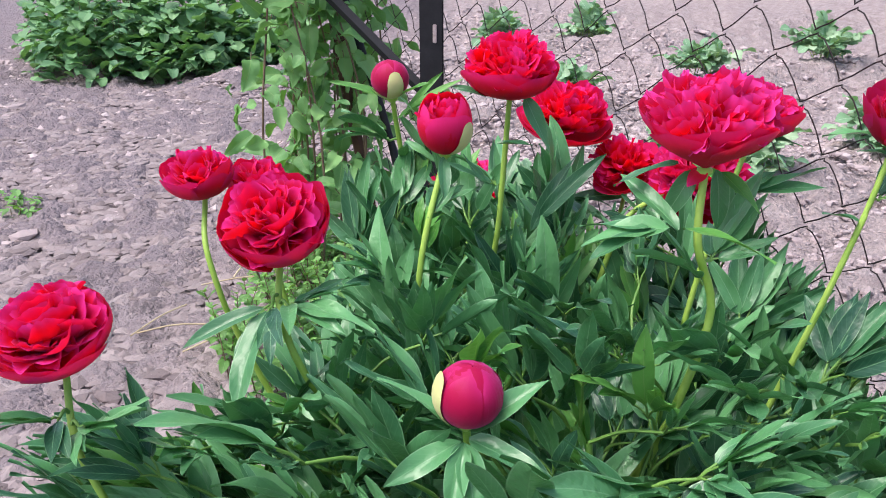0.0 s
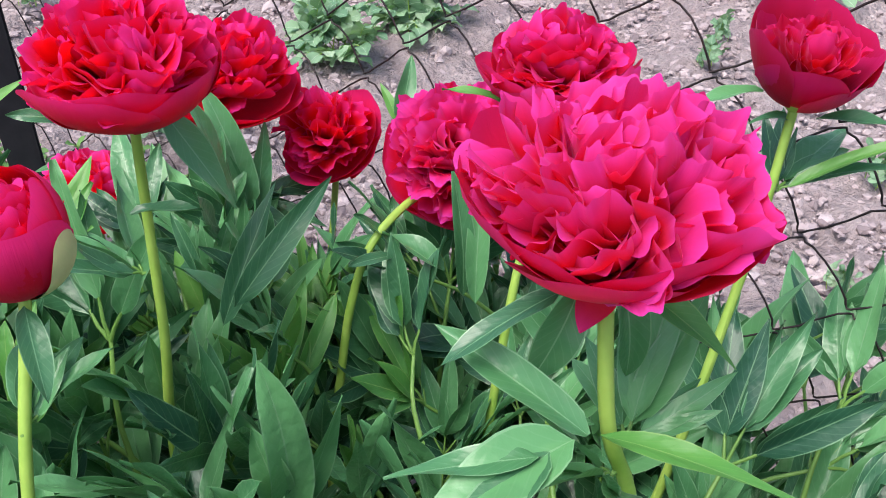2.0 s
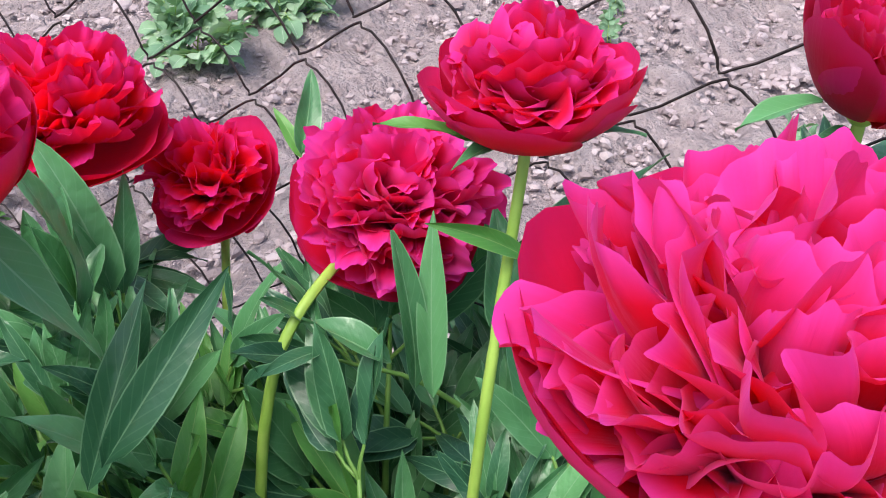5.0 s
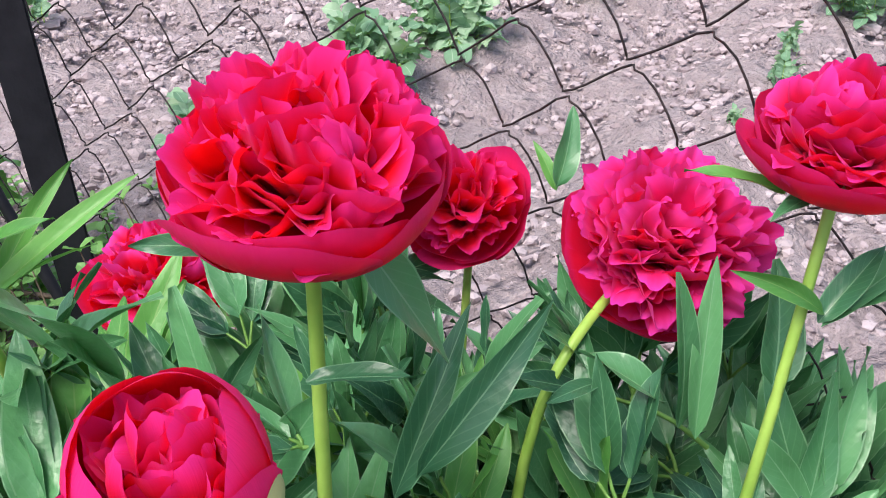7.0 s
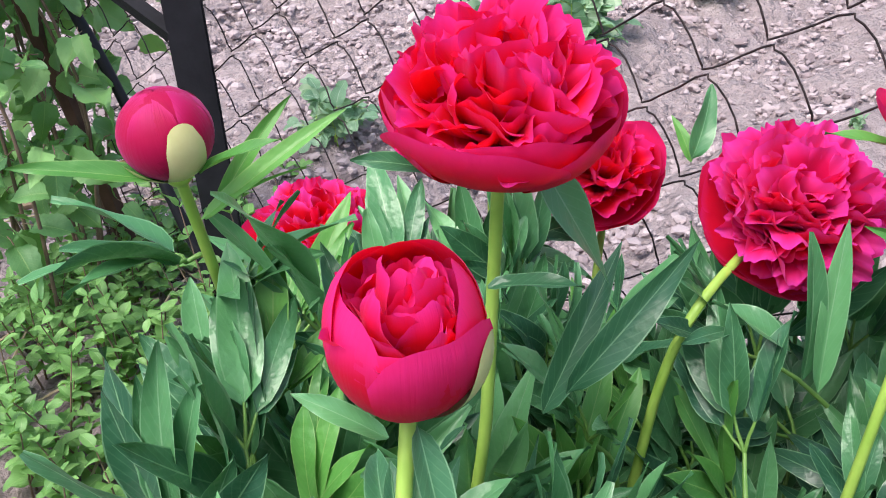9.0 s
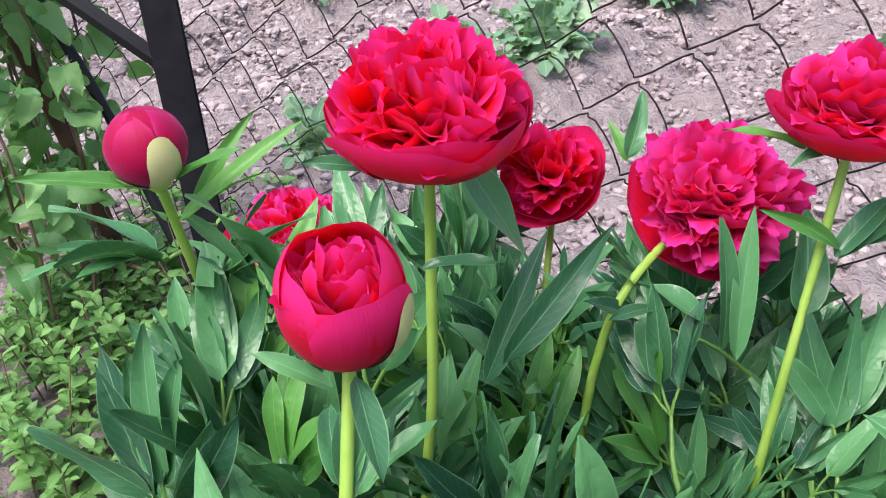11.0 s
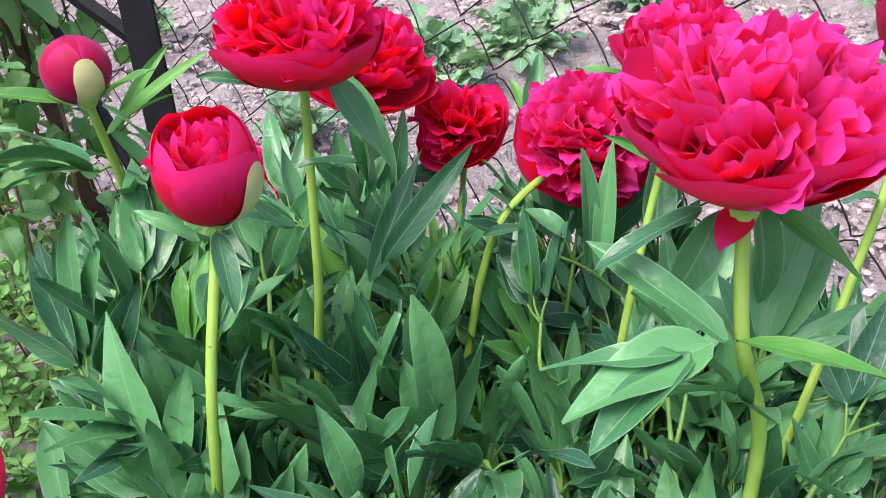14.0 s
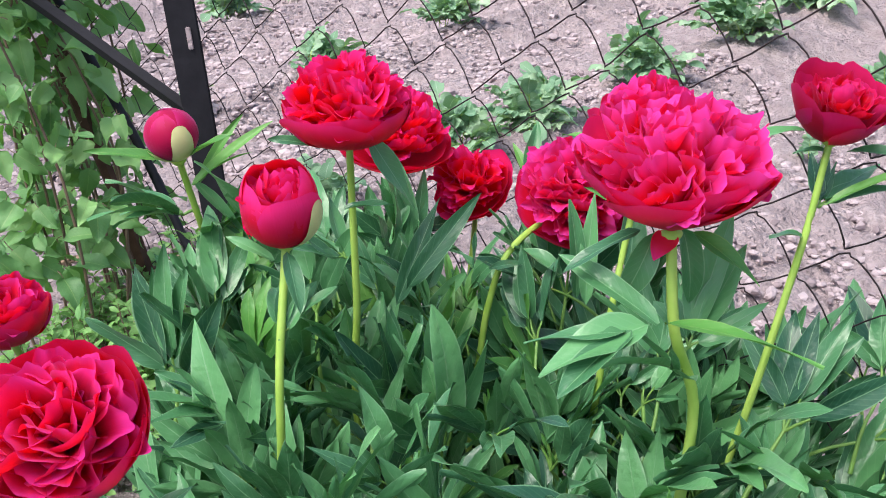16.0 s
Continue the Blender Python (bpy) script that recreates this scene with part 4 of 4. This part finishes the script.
def build_potatoes():
    meshes = [potato_leaf(300 + i) for i in range(6)]
    g = random.Random(9)

    def plant(x, y, size, count):
        z = float(ground_height(np.array(x), np.array(y)))
        big = count > 8
        root = thing("potato_plant", (x, y, z), "bushy grey-green potato plant on a soil ridge" if big else "small potato seedling in bare soil", "plant", "potato plants")
        for i in range(count * 2 if big else count):
            az = 2.4 * i + g.uniform(-0.4, 0.4)
            up = radians(g.uniform(-5, 48) if i > 8 else g.uniform(45, 85))
            d = Vector((math.cos(az) * math.cos(up), math.sin(az) * math.cos(up), math.sin(up)))
            lift = Vector((g.uniform(-0.07, 0.07), g.uniform(-0.07, 0.07), g.uniform(0.0, 0.07))) * size
            part("leaf", g.choice(meshes), root, Matrix.Translation(lift) @ frame_of(d) @ Matrix.Scale(size * g.uniform(0.55, 0.95), 4))

    for x, y, size, count in ((0.81, 2.93, 0.85, 20), (0.56, 2.81, 0.8, 18), (1.31, 3.28, 0.9, 20), (1.87, 3.68, 1.0, 24), (0.30, 3.93, 0.85, 16), (0.94, 4.55, 0.95, 18),
                              (1.63, 5.0, 1.0, 18), (-0.05, 5.45, 1.0, 20), (2.45, 4.1, 1.1, 20), (0.55, 6.2, 1.1, 16), (1.83, 2.69, 0.75, 16), (1.48, 2.51, 0.34, 8), (1.35, 2.37, 0.34, 8),
                              (1.12, 2.22, 0.2, 7), (1.42, 1.86, 0.42, 8), (1.1, 1.58, 0.3, 7), (-0.18, 3.6, 0.5, 8), (2.3, 5.3, 1.0, 16), (0.14, 2.55, 0.6, 10), (2.6, 3.05, 0.9, 14)):
        plant(x, y, size, count)


build_potatoes()


# ---- climbing vine, weeds and the far shrub ----
def vine_leaf(seed):
    r = random.Random(seed)
    s = Shape()
    s.tube([(0, 0, 0), (0, 0.012, 0.004), (0, 0.025, 0)], 0.0011, 5, 1)
    b = blade(r.uniform(0.08, 0.105), r.uniform(0.042, 0.062), r.uniform(0.2, 0.9), 0.30, 0.14, r, 22, 7, r.uniform(0.8, 1.0), 0.34)
    teeth = np.array([(0.0, 0.05, 0.13)[i % 3] for i in range(b.shape[0])])[:, None] * np.linspace(-1, 1, b.shape[1])[None, :] ** 2
    b[:, :, 0] *= 1 + teeth * np.linspace(1.0, 0.5, b.shape[0])[:, None]
    s.grid(move(b, pose(0, 0.025, 0, 0, 0, 0)))
    return s.mesh("leaf", (VINE, TWIG))


def build_vine():
    root = thing("climbing_vine", (-0.50, 2.27, 0), "leafy green climbing vine with thin brown stems", "vine")
    g = random.Random(31)
    meshes = [vine_leaf(400 + i) for i in range(12)]
    for k in range(14):
        x, y = g.uniform(0.04, 0.21), g.uniform(-0.30, 0.08)
        line = smooth_line([(x, y, 0), (x + g.uniform(-0.06, 0.06), y, 0.4), (x * 0.8 + g.uniform(-0.08, 0.08), y, 0.85), (x * 0.8 + g.uniform(-0.1, 0.1), y, 1.35)], 16)
        s = Shape()
        s.tube(line, np.linspace(0.0032, 0.0014, 16), 6)
        part("stem", s.mesh("stem", (TWIG,)), root)
        for i in range(52):
            p = line[g.randrange(3, 16)] + np.array([g.uniform(-0.06, 0.06), g.uniform(-0.07, 0.05), g.uniform(-0.03, 0.03)])
            d = Vector((g.uniform(-0.9, 0.9), g.uniform(-0.9, 0.4), g.uniform(-1.0, 0.25)))
            hint = Vector((g.uniform(-0.9, 0.9), g.uniform(-1.0, 0.2), g.uniform(0.3, 1.2)))
            part("leaf", g.choice(meshes), root, Matrix.Translation(p) @ frame_of(d.normalized(), hint) @ Matrix.Scale(g.uniform(0.38, 0.92), 4))


build_vine()


def leafy_heap(name, label, category, at, radii, count, mat, size, seed, shape=(0.62, 0.4), stem=9):
    """A loose heap of small leaves on short stems, joined into one mesh."""
    g = random.Random(seed)
    s = Shape()
    for i in range(count):
        q, az = math.sqrt(g.random()), g.uniform(0, 6.28)
        x, y = radii[0] * q * math.cos(az), radii[1] * q * math.sin(az)
        z = radii[2] * (1 - 0.75 * q ** 2) * g.random() ** 0.7
        a2, up = g.uniform(0, 6.28), g.uniform(-0.5, 0.9)
        d = Vector((math.cos(a2) * math.cos(up), math.sin(a2) * math.cos(up), math.sin(up)))
        length = size * g.uniform(0.6, 1.3)
        b = blade(length, length * shape[0], 0.5, 0.3, 0.06, g, 6, 5, 0.55, shape[1])
        s.grid(move(b, Matrix.Translation((x, y, z)) @ frame_of(d)))
        if i % stem == 0:
            s.tube(smooth_line([(x * 0.8, y * 0.8, -0.02), (x * 0.95, y * 0.95, z * 0.5), (x, y, z)], 5), 0.0015, 4, 1)
    ob = new(name, s.mesh(name, (mat, TWIG)))
    ob.location = at
    return tagged(ob, label, category, kind="stuff")


def sprigs(label, at, radii, count, tall, size, seed, mat=None):
    """Many upright weed shoots with pairs of small oval leaves, joined into one mesh."""
    g = random.Random(seed)
    s = Shape()
    for i in range(count):
        q, az = math.sqrt(g.random()), g.uniform(0, 6.28)
        x, y = radii[0] * q * math.cos(az), radii[1] * q * math.sin(az)
        h = tall * g.uniform(0.45, 1.1) * (1 - 0.35 * q)
        lean = np.array((g.uniform(-0.35, 0.35), g.uniform(-0.35, 0.35), 1.0)) * h
        line = smooth_line([(x, y, -0.01), np.array((x, y, 0)) + lean * 0.5, np.array((x, y, 0)) + lean * (1, 1, 0.96)], 9)
        s.tube(line, np.linspace(0.0018, 0.0008, 9), 5, 1)
        turn = g.uniform(0, 3.1)
        for k in range(2, 9):
            for side in (0, math.pi):
                if g.random() < 0.12:
                    continue
                a = turn + side + g.uniform(-0.3, 0.3)
                up = g.uniform(-0.1, 0.55) + 0.08 * (k - 2)
                d = Vector((math.cos(a) * math.cos(up), math.sin(a) * math.cos(up), math.sin(up)))
                length = size * g.uniform(0.65, 1.2) * (1.1 - 0.055 * k)
                b = blade(length, length * g.uniform(0.48, 0.62), g.uniform(0.2, 0.8), 0.3, 0.08, g, 6, 5, 0.6, 0.45)
                s.grid(move(b, Matrix.Translation(line[k]) @ frame_of(d)))
            turn += 1.3
    ob = new("weeds", s.mesh("weeds", (mat or WEED, TWIG)))
    ob.location = at
    return tagged(ob, label, "weeds", kind="stuff")


sprigs("low bright green weeds with small oval leaves", (-0.30, 1.90, 0), (0.24, 0.38, 0.2), 135, 0.21, 0.036, 51)
sprigs("straggling green weeds at the fence's foot", (-0.26, 2.3, 0), (0.34, 0.32, 0.1), 46, 0.13, 0.038, 52)
sprigs("upright green shoots with reddish tips behind the peonies", (0.0, 1.74, 0), (0.13, 0.12, 0.4), 26, 0.42, 0.040, 54)
leafy_heap("weeds", "small tuft of weeds in the soil", "weeds", (-1.45, 2.63, 0), (0.12, 0.1, 0.05), 70, WEED, 0.03, 53)
for n, (x, y, r) in enumerate(((-1.62, 4.85, 0.40), (-2.02, 4.9, 0.44), (-2.3, 5.3, 0.42), (-1.45, 5.2, 0.4))):
    leafy_heap("shrub", "dense low shrub with rounded green leaves", "shrub", (x, y, 0), (r, r, 0.46 + 0.07 * (n % 3)), 760, HEDGE, 0.078, 60 + n, (0.8, 0.35), 25)


def build_straw():
    g = random.Random(8)
    for i in range(30):
        x, y = g.uniform(-0.7, 0.0), g.uniform(1.75, 2.5)
        a, length = g.uniform(0, 3.1), g.uniform(0.08, 0.25)
        s = Shape()
        d = np.array((math.cos(a), math.sin(a), 0)) * length
        s.tube(smooth_line([-d / 2 + (0, 0, 0.004), (g.uniform(-0.01, 0.01), 0, 0.014), d / 2 + (0, 0, 0.004)], 6), 0.002, 5)
        ob = new("dry_stalk", s.mesh("dry_stalk", (STRAW,)))
        ob.location = (x, y, 0.02)
        tagged(ob, "dry pale plant stalk lying on soil", "stalk", "dry stalks")


build_straw()


def build_branches():
    for k, pts in enumerate((((-0.52, 2.46, 0.05), (-0.4, 2.40, 0.09), (-0.2, 2.3, 0.06)), ((-0.45, 2.3, 0.04), (-0.3, 2.22, 0.08), (-0.08, 2.12, 0.05)))):
        s = Shape()
        s.tube(smooth_line(pts, 14) - np.array(pts[0]), np.linspace(0.010 - 0.004 * k, 0.004, 14), 7)
        ob = new("dry_branch", s.mesh("dry_branch", (TWIG,)))
        ob.location = pts[0]
        tagged(ob, "thin dark dry branch lying over the weeds", "branch", "dry branches")


build_branches()
